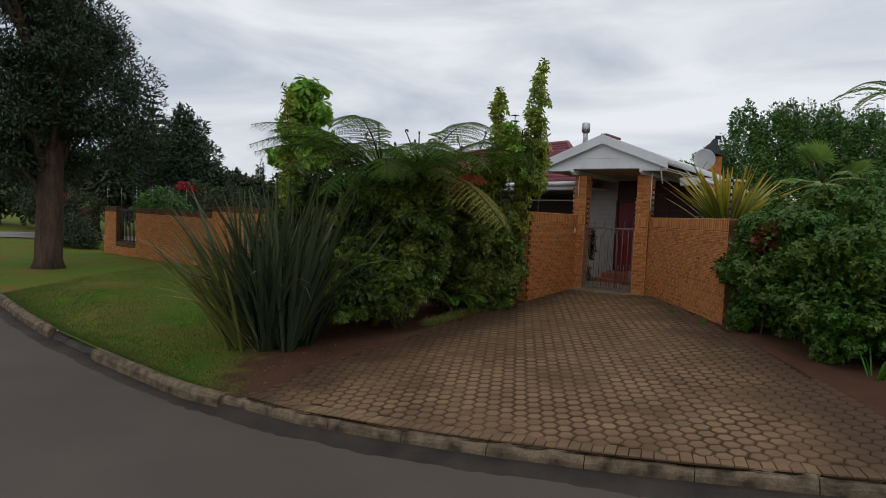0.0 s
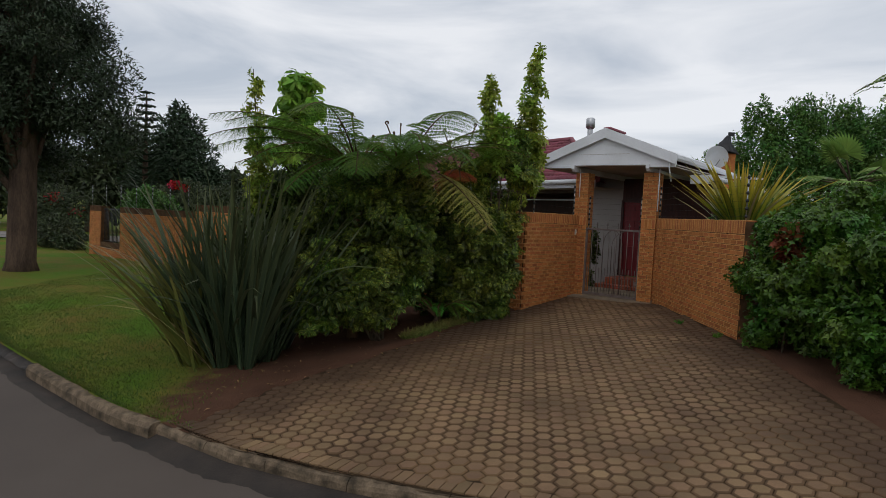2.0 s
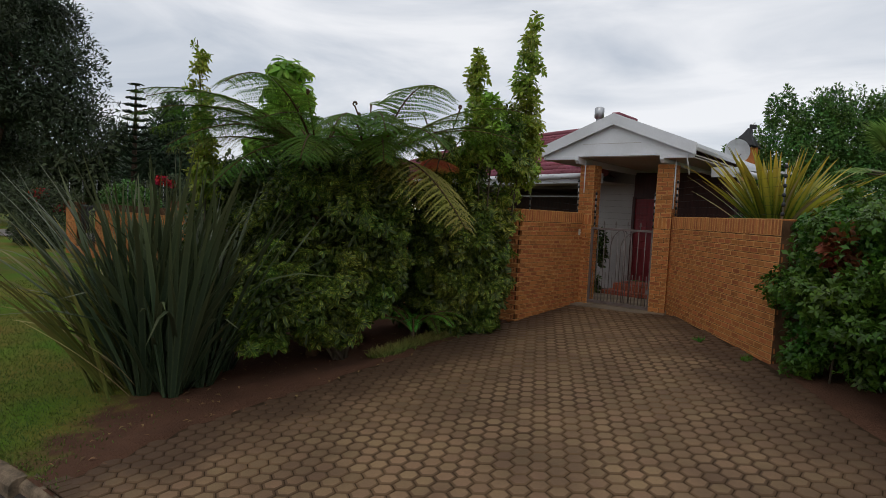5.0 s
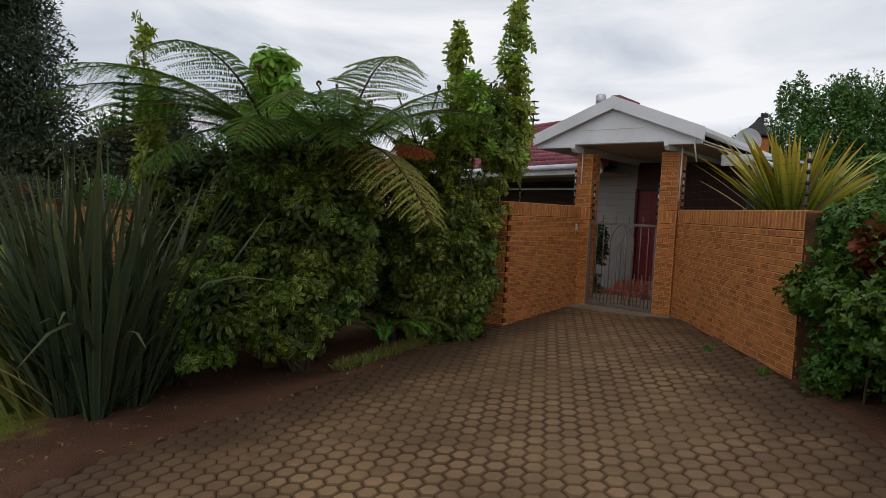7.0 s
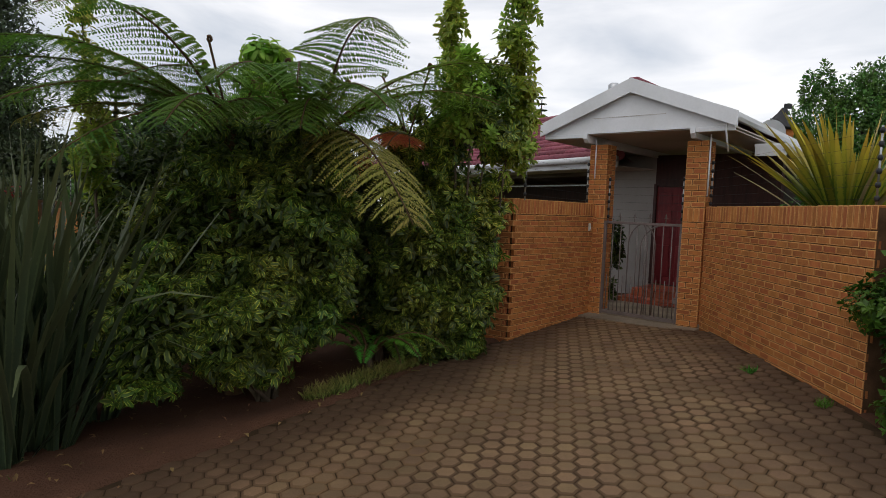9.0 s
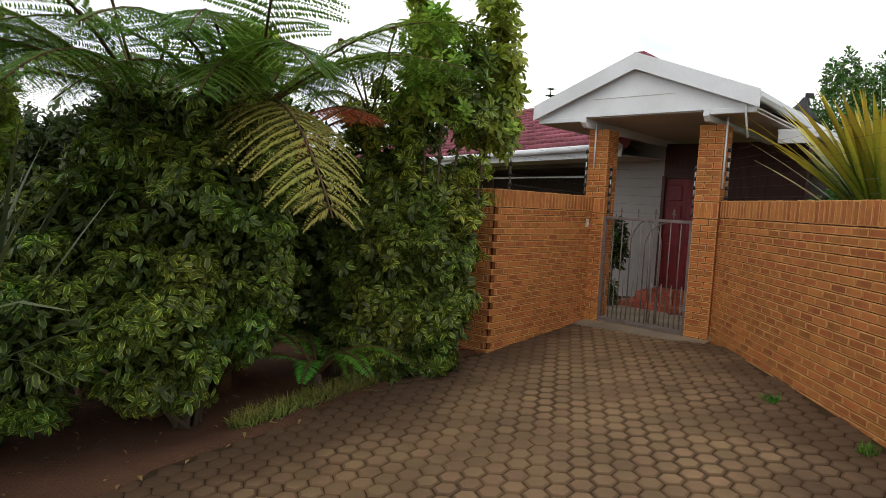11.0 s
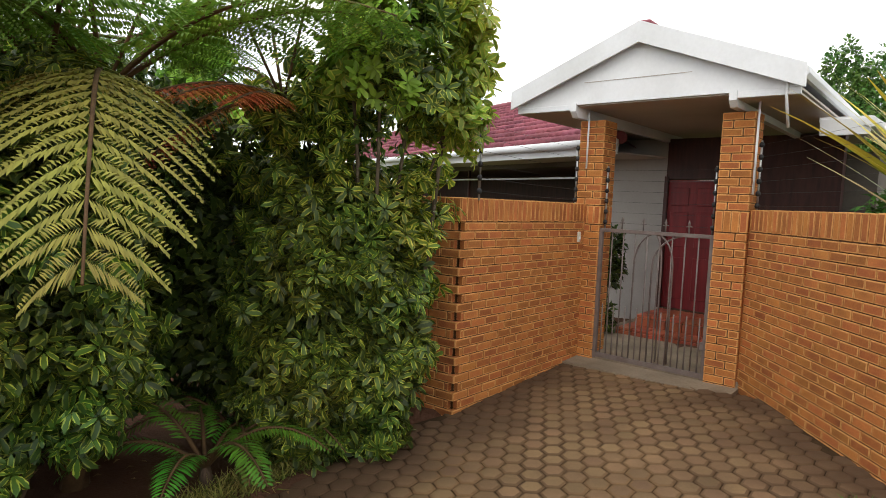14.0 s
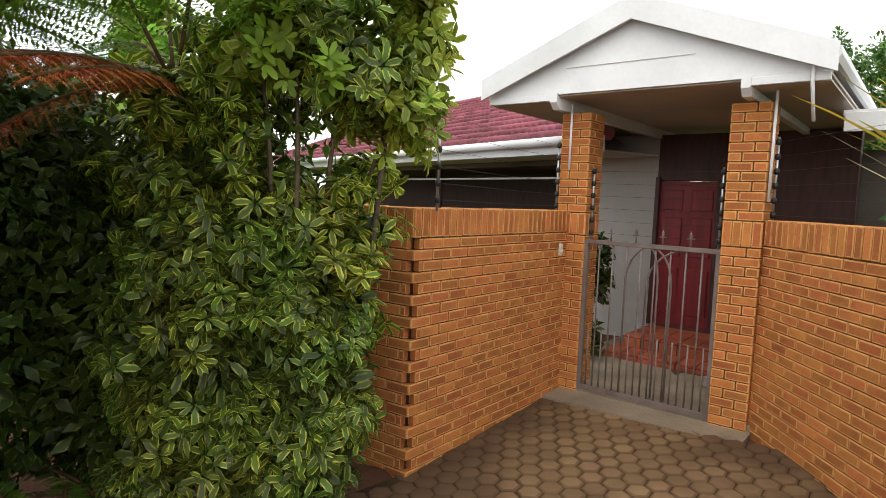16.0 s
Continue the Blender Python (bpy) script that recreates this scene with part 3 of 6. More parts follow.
def build_kerb():
    """Kerb stones end to end along the road's edge; low and broken in front of the drive."""
    root = tagged(new("kerb"), "weathered concrete kerb along the road and drive", "kerb", kind="structure")
    rng = random.Random(4)
    starts = [-7.43 - 1.62 * k for k in range(13, -1, -1)] + [-6.0, -4.62, -3.25]   # the stone from -7.43 on is broken away
    x = starts[0]
    while x < 30.0:
        L = 1.9 if x < -3.26 or x > 4.2 else 0.9
        slope = (kerb_y(x + 0.2) - kerb_y(x - 0.2)) / 0.4
        dx = min(q for q in starts if q > x + 0.01) - x if x < -3.26 else L / math.sqrt(1 + slope * slope)
        x1 = x + dx
        drive, broken = -3.26 < x < 4.2, abs(x + 7.43) < 0.01
        gap = 0.004
        bm = bmesh.new()
        prof = [(-0.04, -0.30), (-0.03, -0.05), (0.0, -0.012), (0.03, 0.0), (0.105, 0.004), (0.115, -0.3)]
        if drive:
            prof = [(0.0, -0.30), (0.005, -0.07), (0.02, -0.035), (0.05, -0.015), (0.125, -0.006), (0.13, -0.3)]
        if broken:
            prof = [(0.0, -0.30), (0.02, -0.13), (0.07, -0.085), (0.12, -0.045), (0.20, 0.0), (0.22, -0.3)]
        rows = []
        for k in range(12):
            xx = x + gap + (dx - 2 * gap) * k / 11
            tx, ty = 1 / math.sqrt(1 + slope * slope), slope / math.sqrt(1 + slope * slope)
            zz = ground_z(xx, kerb_y(xx))
            row = []
            for o, h in prof:
                j = noise.noise((xx * 5, o * 20, h * 9)) * (0.034 if drive or broken else 0.018)
                row.append(bm.verts.new((xx - ty * o, kerb_y(xx) + tx * o - (0.10 if not drive else 0.06), zz + h + j)))
            rows.append(row)
        for a, b in zip(rows, rows[1:]):
            for p in range(len(prof) - 1):
                bm.faces.new((a[p], b[p], b[p + 1], a[p + 1]))
        bm.faces.new(rows[0][::-1])
        bm.faces.new(rows[-1])
        part("kerb_stone", bm, M_GUTTER if broken else M_KERB, root)
        x = x1


def build_gutter():
    """A damp silted channel along the foot of the kerb, its outer edge ragged; it rises to meet the drive."""
    V, F = [], []
    xs = np.arange(-14.0, 9.0, 0.06)
    for x in xs:
        k = kerb_y(x) - 0.05
        lie = math.hypot(1.0, (kerb_y(x + 0.3) - kerb_y(x - 0.3)) / 0.6)
        w = 0.16 * (lie - 1) + 0.27 * lie + 0.10 * noise.noise((x * 1.3, 2.0, 0)) + 0.04 * noise.noise((x * 6, 5.0, 0))
        rise = 0.05 if -3.25 < x < 4.1 else 0.012
        for o, h in ((0.0, rise), (w * 0.35, rise * 0.55 + 0.004), (w * 0.8, 0.006), (w, -0.004)):
            V.append((x, k - o, road_z(x, k - o) + h + 0.006 * noise.noise((x * 9, o * 9, 1))))
    F = [(4 * i + j, 4 * i + j + 1, 4 * i + j + 5, 4 * i + j + 4) for i in range(len(xs) - 1) for j in range(3)]
    tagged(raw_mesh("gutter", V, F, M_GUTTER, smooth=True), "damp dark silt along the kerb's foot", "gutter", kind="structure")


build_ground()
build_kerb()
build_gutter()

# ---- brickwork ----
COURSE, MODULE, TOP = 0.079, 0.212, 1.735
BH, BL, SOLDIER = COURSE - 0.0075, MODULE - 0.0075, 0.205


def brick_mesh(name, sx, sy, sz, material, rim=0.004):
    """One brick: chamfered edges and, on its two broad faces, a pale fired margin round a darker heart."""
    bm = bmesh.new()
    box(bm, (0, 0, 0), (sx, sy, sz), bevel=min(rim, 0.004))
    for f in bm.faces:
        f.material_index = 1 if max(abs(c) for c in f.normal) < 0.95 and rim > 0.005 else 0
    if rim > 0.005:
        broad = [f for f in bm.faces if abs(f.normal.y) > 0.95]
        ring = bmesh.ops.inset_individual(bm, faces=broad, thickness=0.009, depth=0.0)
        for f in ring["faces"]:
            f.material_index = 1
    me = bpy.data.meshes.new(name)
    bm.to_mesh(me)
    bm.free()
    me.materials.append(material)
    if rim > 0.005:
        me.materials.append(M_BRICK_RIM)
    return me


DEEP = 0.05
STRETCHER = brick_mesh("stretcher", BL, DEEP, BH, M_BRICK, 0.007)
HALF = brick_mesh("half_brick", BL / 2 - 0.005, DEEP, BH, M_BRICK, 0.007)
SOLDIER_ME = brick_mesh("soldier", BH, 0.225, SOLDIER, M_BRICK, 0.007)
QUOIN = brick_mesh("quoin", BL, 0.105, BH, M_BRICK, 0.007)


def piece(name, me, parent, m):
    ob = new(name, me)
    ob.parent = parent
    ob.matrix_local = m
    return ob


def brick_wall(name, label, x0, y0, x1, y1, thick, bottom, top=TOP, limit=99.0, both=False, copings=True, face_side=1, teeth=None):
    """A wall from (x0, y0) to (x1, y1) whose face lies on that line; courses are laid down from under the upright coping bricks.
    Bricks nearer than limit to the start are pieces, the rest is joined."""
    L = math.hypot(x1 - x0, y1 - y0)
    ang = math.degrees(math.atan2(y1 - y0, x1 - x0))
    root = new(name)
    root.matrix_world = pose(x0, y0, 0, 0, 0, ang)
    tagged(root, label, "wall", kind="structure")
    bm = bmesh.new()
    s0 = 0.0 if teeth is None else 0.075
    box(bm, ((L + s0) / 2, face_side * (thick / 2), (bottom + top - 0.02) / 2), (L - s0, thick - 0.014, top - 0.02 - bottom))
    part("core", bm, M_MORTAR, root, "mortar joints")
    rng = random.Random(len(name))
    if copings:
        n = int(L / COURSE)
        for i in range(n):
            x = (i + 0.5) * L / n
            if x < limit + 1:
                piece("coping_brick", SOLDIER_ME, root, pose(x, face_side * thick / 2, top - SOLDIER / 2 + rng.uniform(-0.003, 0.003), 0, rng.uniform(-0.6, 0.6), 0))
    zt = top - SOLDIER - 0.01
    JV, JF, JM = [], [], []

    def lay(length, m):
        """A brick of that length, laid into the joined rest."""
        src = STRETCHER if length > BL * 0.6 else HALF
        full = BL if src is STRETCHER else BL / 2 - 0.005
        b = len(JV)
        JV.extend(m @ Vector((v.co.x * length / full, v.co.y, v.co.z)) for v in src.vertices)
        for p in src.polygons:
            JF.append([b + i for i in p.vertices])
            JM.append(p.material_index)

    k = 0
    while zt - k * COURSE > bottom:
        z = zt - k * COURSE - BH / 2
        x = 0.0 if k % 2 else -MODULE / 2
        while x < L - 0.02:
            a, b = max(x, 0.06 if teeth is not None and k % 2 == teeth else 0.0), min(x + BL, L)
            if b - a > 0.03:
                c = (a + b) / 2
                whole = b - a > BL - 0.01
                half = abs((b - a) - BL / 2) < 0.02
                dy = -0.002 + rng.uniform(-0.002, 0.002)
                if c < limit and (whole or half):
                    piece("brick", STRETCHER if whole else HALF, root, pose(c, face_side * (DEEP / 2 + dy), z, rng.uniform(-0.4, 0.4), 0, rng.uniform(-0.4, 0.4)))
                else:
                    lay(b - a, pose(c, face_side * (DEEP / 2 + dy), z, rng.uniform(-0.4, 0.4), 0, rng.uniform(-0.4, 0.4)))
            x += MODULE
        k += 1
    if JV:
        me = bpy.data.meshes.new("brickwork")
        me.from_pydata(JV, [], JF)
        me.materials.append(M_BRICK_J)
        me.materials.append(M_BRICK_RIM)
        me.polygons.foreach_set("material_index", JM)
        ob = new("brickwork", me)
        ob.parent = root
        ob["kind"] = "stuff"
    return root


GATE = pose(2.695, 11.79, -0.02, 0, 0, -34)
V_IN = Vector((0.559, 0.829, 0))


def gate_at(u, v, z=0):
    return GATE @ Vector((u, v, z))


LC = Vector((0.79, 10.355, 0))
lp = gate_at(-0.80, 0.12)
wall_l = brick_wall("wall_gate_side", "orange face-brick garden wall with an upright brick coping", LC.x, LC.y, lp.x, lp.y, 0.22, -0.45, teeth=0)
rp = gate_at(0.885, 0.10)
wall_r = brick_wall("wall_drive_side", "orange face-brick garden wall beside the drive, upright brick coping", 3.825, 7.715, rp.x, rp.y, 0.22, -0.35, limit=2.75, face_side=-1)
# the long boundary wall, behind the planting, running off to the corner of the lawn
far = LC + Vector((-0.857, 0.515, 0)) * 11.2
mid1 = LC + Vector((-0.857, 0.515, 0)) * 0.75
brick_wall("wall_corner_return", "toothed return of the face-brick wall", LC.x, LC.y, mid1.x, mid1.y, 0.22, -0.5, face_side=-1, teeth=0)
brick_wall("wall_boundary", "long orange face-brick boundary wall behind planting", mid1.x, mid1.y, far.x, far.y, 0.22, -0.7, top=1.55, limit=0.0, face_side=-1, copings=False)
far2 = far + Vector((-0.857, 0.515, 0)) * 4.57
far3 = far2 + Vector((-0.857, 0.515, 0)) * 1.40
far4 = far3 + Vector((-0.857, 0.515, 0)) * 0.83
brick_wall("wall_boundary_far", "orange face-brick boundary wall beside the lawn", far.x, far.y, far2.x, far2.y, 0.22, -0.8, top=1.33, limit=0.0, face_side=-1, copings=False)
brick_wall("wall_boundary_low", "low face-brick wall under a steel grille", far2.x, far2.y, far3.x, far3.y, 0.22, -0.8, top=0.05, limit=0.0, face_side=-1, copings=False)
brick_wall("wall_boundary_pier", "face-brick pier at the corner of the lawn", far3.x, far3.y, far4.x, far4.y, 0.32, -0.8, top=1.33, limit=0.0, face_side=-1, copings=False)

def brick_post(u, name_label):
    """A square pier of face brick, an upright band level with the wall's coping."""
    S = 0.30
    root = thing("gate_post", GATE @ Matrix.Translation((u, S / 2, 0)), name_label, "brick pier", "gate posts")
    bm = bmesh.new()
    box(bm, (0, 0, 1.17), (S - 0.014, S - 0.014, 3.0))
    part("core", bm, M_MORTAR, root, "mortar joints")
    full, half = brick_mesh("pier_brick", 0.190, DEEP, BH, M_BRICK, 0.007), brick_mesh("pier_half", 0.098, DEEP, BH, M_BRICK, 0.007)
    sold = brick_mesh("pier_soldier", BH, DEEP, SOLDIER, M_BRICK, 0.007)
    levels = []
    z = TOP - SOLDIER - 0.01
    while z > -0.2:
        levels.append(z - BH / 2)
        z -= COURSE
    z = TOP
    while z < 2.62:
        levels.append(z + 0.010 + BH / 2)
        z += COURSE
    for i, z in enumerate(sorted(levels)):
        for side in range(4):
            r = pose(0, 0, 0, 0, 0, 90 * side)
            flip = 1 if (i + side) % 2 else -1
            piece("brick", full, root, r @ pose(flip * -0.054, -S / 2 + DEEP / 2 - 0.001, z))
            piece("brick", half, root, r @ pose(flip * 0.100, -S / 2 + DEEP / 2 - 0.001, z))
    for side in range(4):
        r = pose(0, 0, 0, 0, 0, 90 * side)
        for j in range(4):
            piece("band_brick", sold, root, r @ pose(-S / 2 + S / 8 + j * S / 4, -S / 2 + DEEP / 2 - 0.002, TOP - SOLDIER / 2))
    return root


brick_post(-0.765, "square orange face-brick gate pier carrying the gable roof")
brick_post(0.765, "square orange face-brick gate pier beside the drive wall")

# ---- gable roof over the gate ----
GM = GATE
porch = thing("gate_porch", GM, "white gabled porch roof over the garden gate", "porch roof")
GC, HALFW, EAVE, RISE, V0, V1 = -0.15, 1.50, 3.015, 0.575, -0.33, 4.2


def slab(bm, pts, thick_vec):
    """A plate: the outline pts, pushed along thick_vec."""
    a = [bm.verts.new(p) for p in pts]
    b = [bm.verts.new(Vector(p) + Vector(thick_vec)) for p in pts]
    bm.faces.new(a)
    bm.faces.new(b[::-1])
    for i in range(len(a)):
        j = (i + 1) % len(a)
        bm.faces.new((a[j], a[i], b[i], b[j]))
    bmesh.ops.recalc_face_normals(bm, faces=bm.faces)
    return bm


for s in (-1, 1):
    bm = bmesh.new()
    slab(bm, [(GC, V0 + 0.03, EAVE + RISE), (GC + s * HALFW, V0 + 0.03, EAVE), (GC + s * HALFW, V1, EAVE), (GC, V0 + 0.9, EAVE + RISE)], (0, 0, -0.05))
    part("roof_slope", bm, M_WHITE, porch)
    bm = bmesh.new()
    slab(bm, [(GC, V0, EAVE + RISE + 0.015), (GC + s * HALFW * 1.01, V0, EAVE + 0.005), (GC + s * HALFW * 1.01, V0, EAVE - 0.20), (GC, V0, EAVE + RISE - 0.195)], (0, 0.028, 0))
    part("bargeboard", bm, M_WHITE, porch, "white painted bargeboard")
    bm = bmesh.new()
    gu = GC + s * (HALFW - 0.025)
    prof = [(0.0, 0.0), (0.05, 0.0), (0.055, -0.055), (0.03, -0.095), (0.0, -0.10)]
    slab(bm, [(gu + s * a, V0 + 0.03, EAVE - 0.02 + b) for a, b in prof], (0, V1 - V0 - 0.05, 0))
    part("gutter", bm, M_WHITE, porch, "white moulded gutter")
GB, PV = 2.83, V0 + 0.09   # the gable board's lower edge and its plane
bm = bmesh.new()
slab(bm, [(GC - HALFW + 0.02, PV, GB), (GC + HALFW - 0.02, PV, GB), (GC + HALFW - 0.02, PV, EAVE - 0.06), (GC, PV, EAVE + RISE - 0.06), (GC - HALFW + 0.02, PV, EAVE - 0.06)], (0, 0.02, 0))
part("gable_board", bm, M_WHITE, porch, "white boarded gable")
bm = bmesh.new()
box(bm, (GC - 0.05, PV - 0.002, EAVE + 0.045), (1.15, 0.006, 0.006))
part("board_joint", bm, M_CEIL, porch)
bm = bmesh.new()
box(bm, (GC, (PV + 0.03 + V1) / 2, GB - 0.005), (2 * HALFW - 0.06, V1 - PV - 0.03, 0.02))
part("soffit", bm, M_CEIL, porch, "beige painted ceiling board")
for u in (-0.885, 0.767):
    bm = bmesh.new()
    slab(bm, [(u - 0.035, PV - 0.012, GB + 0.02), (u - 0.035, PV - 0.012, GB - 0.07), (u - 0.035, PV + 0.05, GB - 0.13), (u - 0.035, 4.05, GB - 0.13), (u - 0.035, 4.05, GB + 0.02)], (0.07, 0, 0))
    part("beam", bm, M_WHITE, porch)
for a, b in ((GC - HALFW + 0.03, -0.92), (0.802, GC + HALFW - 0.03)):
    bm = bmesh.new()
    box(bm, ((a + b) / 2, PV + 0.012, GB - 0.025), (b - a, 0.03, 0.06), bevel=0.003)
    part("eave_board", bm, M_WHITE, porch)
    bm = bmesh.new()
    box(bm, ((a + b) / 2, (PV + V1) / 2, GB - 0.05), (b - a, V1 - PV - 0.08, 0.016))
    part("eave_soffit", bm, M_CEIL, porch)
bm = bmesh.new()
tube(bm, [(GC + HALFW - 0.14, PV - 0.02, EAVE - 0.06), (GC + HALFW - 0.14, PV - 0.02, GB - 0.06), (GC + HALFW - 0.13, PV + 0.10, 2.50)], 0.013, 8)
part("downpipe", bm, M_WHITE, porch, "thin white downpipe")
bm = bmesh.new()
slab(bm, [(GC, V0 + 0.9, EAVE + RISE), (GC - HALFW, V1, EAVE), (GC + HALFW, V1, EAVE)], (0, 0, -0.05))
part("back_slope", bm, M_TILE, porch, "dark red tiles")
bm = bmesh.new()
box(bm, (GC, V0 + 0.50, EAVE + RISE + 0.015), (0.16, 0.84, 0.05), bevel=0.015)
part("ridge_cap", bm, M_TILE, porch, "dark red ridge tiles")

# ---- entrance behind the gate ----
def simple(name, c, s, material, label, category, m=GATE, kind="", bevel=0.004, group=""):
    bm = bmesh.new()
    box(bm, c, s, bevel=bevel)
    ob = part(name, bm, material)
    ob.matrix_world = m
    return tagged(ob, label, category, group, kind)


simple("wall_entrance", (-1.51, 2.66, 1.25), (1.28, 0.22, 3.0), M_PLASTER, "pale grey plastered entrance wall", "wall", kind="structure")
simple("wall_entrance_right", (0.60, 2.66, 1.25), (1.38, 0.22, 3.0), M_DARKWOOD_SHADE, "dark entrance wall beside the front door", "wall", kind="structure")
simple("wall_entrance_head", (-0.48, 2.66, 2.46), (0.78, 0.22, 0.58), M_DARKWOOD_SHADE, "dark panel above the front door", "wall", kind="structure")

door = thing("door_1", GATE @ Matrix.Translation((-0.48, 2.60, 0.30)) @ Matrix.Diagonal((1.07, 1, 1, 1)), "closed red timber front door with raised panels", "door", kind="structure")
bm = bmesh.new()
box(bm, (0, 0, 0.93), (0.70, 0.04, 1.86), bevel=0.004)
part("leaf", bm, M_DOOR, door)
for z, h in ((0.45, 0.6), (1.15, 0.5), (1.62, 0.26)):
    for u in (-0.17, 0.17):
        bm = bmesh.new()
        box(bm, (u, -0.025, z), (0.24, 0.02, h), bevel=0.008)
        part("panel", bm, M_DOOR, door)
for u in (-0.355, 0.355):
    bm = bmesh.new()
    box(bm, (u, -0.03, 0.95), (0.05, 0.09, 1.92), bevel=0.004)
    part("jamb", bm, M_DARKWOOD_SHADE, door)

steps = thing("entrance_steps", GATE, "red quarry-tiled brick entrance steps", "steps", kind="structure")
for (u0, u1, v0, v1, z0, z1) in ((-0.92, 1.2, 1.30, 2.54, -0.1, 0.155), (-0.80, 1.2, 1.62, 2.54, 0.15, 0.30)):
    bm = bmesh.new()
    box(bm, ((u0 + u1) / 2, (v0 + v1) / 2, (z0 + z1) / 2 - 0.02), (u1 - u0, v1 - v0, z1 - z0 - 0.03), bevel=0.004)
    part("step_core", bm, M_MORTAR, steps)
    tile = brick_mesh("step_tile", 0.20, 0.205, 0.03, M_STEPTILE)
    nu, nv = int((u1 - u0) / 0.21), int((v1 - v0) / 0.21)
    for i in range(nu + 1):
        for j in range(nv):
            piece("tile", tile, steps, pose(u0 + 0.1 + i * 0.21, v0 + 0.095 + j * 0.21, z1 - 0.02))
    riser = brick_mesh("riser_brick", 0.20, 0.03, 0.11, M_STEPTILE)
    for i in range(nu + 1):
        piece("riser_brick", riser, steps, pose(u0 + 0.1 + i * 0.21, v0 - 0.008, z1 - 0.095))
simple("floor_entrance", (0.1, 1.45, 0.03), (2.6, 2.84, 0.08), M_CONC, "worn grey concrete threshold inside the gate", "floor", kind="structure")


# ---- the gate ----
gate = thing("garden_gate", GATE @ Matrix.Translation((0, 0.04, 0.02)), "closed grey-brown steel garden gate with arched bars", "gate")
GW, GH = 0.600, 1.47


def bar(name, pts, r, parent=gate, material=M_GATE, sides=6, label=""):
    bm = bmesh.new()
    tube(bm, pts, r, sides)
    return part(name, bm, material, parent, label)


for u in (-GW, GW):
    bm = bmesh.new()
    box(bm, (u, 0, GH / 2), (0.045, 0.045, GH), bevel=0.003)
    part("stile", bm, M_GATE, gate)
for z, h in ((0.035, 0.05), (GH - 0.02, 0.04)):
    bm = bmesh.new()
    box(bm, (0, 0, z), (2 * GW, 0.04, h), bevel=0.003)
    part("rail", bm, M_GATE, gate)
for i in range(17):
    u = -GW + (i + 1) * 2 * GW / 18
    tall = i % 2 == 1
    bar("bar", [(u, 0, 0.04), (u, 0, (GH - 0.02) if tall else 0.62)], 0.008)
# interlaced half arches that spring from uprights and run into the top rail
for u0, reach in ((-0.20, 0.24), (0.22, -0.22), (0.0, 0.40), (0.10, -0.10)):
    pts = [(u0, 0.0, 0.08), (u0, 0.0, 1.10)] + [(u0 + reach * (1 - math.cos(a)), 0.0, 1.10 + 0.35 * math.sin(a)) for a in np.linspace(0.15, 1.5, 9)]
    bar("arch_bar", pts, 0.010)
for u in (-0.36, -0.12, 0.12, 0.36):
    bar("spike", [(u, 0, GH), (u, 0, GH + 0.07), (u, 0, GH + 0.10), (u, 0, GH + 0.14)], [0.008, 0.008, 0.016, 0.001])
    bar("spike", [(u - 0.03, 0, GH + 0.07), (u + 0.03, 0, GH + 0.07)], 0.006)
bm = bmesh.new()
box(bm, (0.575, -0.012, 0.34), (0.045, 0.04, 0.09), bevel=0.006)
part("lock", bm, M_GATE, gate, "dark steel lock box")
for z in (0.25, 1.2):
    bar("hinge", [(-GW - 0.03, -0.01, z), (-GW - 0.03, -0.01, z + 0.09)], 0.014)

# ---- electric fence: striped insulator posts and thin wires ----
def fence_post(m, h=0.62, group="electric fence posts"):
    root = thing("fence_post", m, "thin electric-fence post with black and white insulators", "fence post", group)
    bm = bmesh.new()
    tube(bm, [(0, 0, -0.02), (0, 0, h)], 0.010, 6)
    part("rod", bm, M_STEEL, root)
    for k in range(6):
        bm = bmesh.new()
        z = 0.06 + k * (h - 0.1) / 5
        tube(bm, [(0, 0, z - 0.025), (0, 0, z - 0.012), (0, 0, z + 0.012), (0, 0, z + 0.025)], [0.013, 0.022, 0.022, 0.013], 8)
        part("insulator", bm, M_BLACK, root)
    return root


post_places = [gate_at(-0.585, 0.08, 1.50), gate_at(0.575, 0.08, 1.50), gate_at(-0.90, -0.06, TOP), gate_at(0.965, 0.08, TOP), Vector((LC.x + 0.14, LC.y + 0.09, TOP)), Vector((3.9, 7.9, TOP))]
for q in post_places:
    fence_post(Matrix.Translation(q), 0.68)


def wires(a, b, n, h, label="thin steel electric-fence wires above the wall"):
    root = thing("fence_wires", Matrix.Translation(a), label, "fence wires")
    for k in range(n):
        z = 0.06 + k * (h - 0.1) / (n - 1)
        bm = bmesh.new()
        d = b - a
        tube(bm, [(0, 0, z), (d.x / 2, d.y / 2, z + d.z / 2 - 0.006), (d.x, d.y, z + d.z)], 0.0014, 4)
        part("wire", bm, M_BLACK, root)


wires(post_places[0], post_places[1], 6, 0.68)
wires(post_places[4], post_places[2], 6, 0.68)
wires(post_places[3], post_places[5], 6, 0.68)

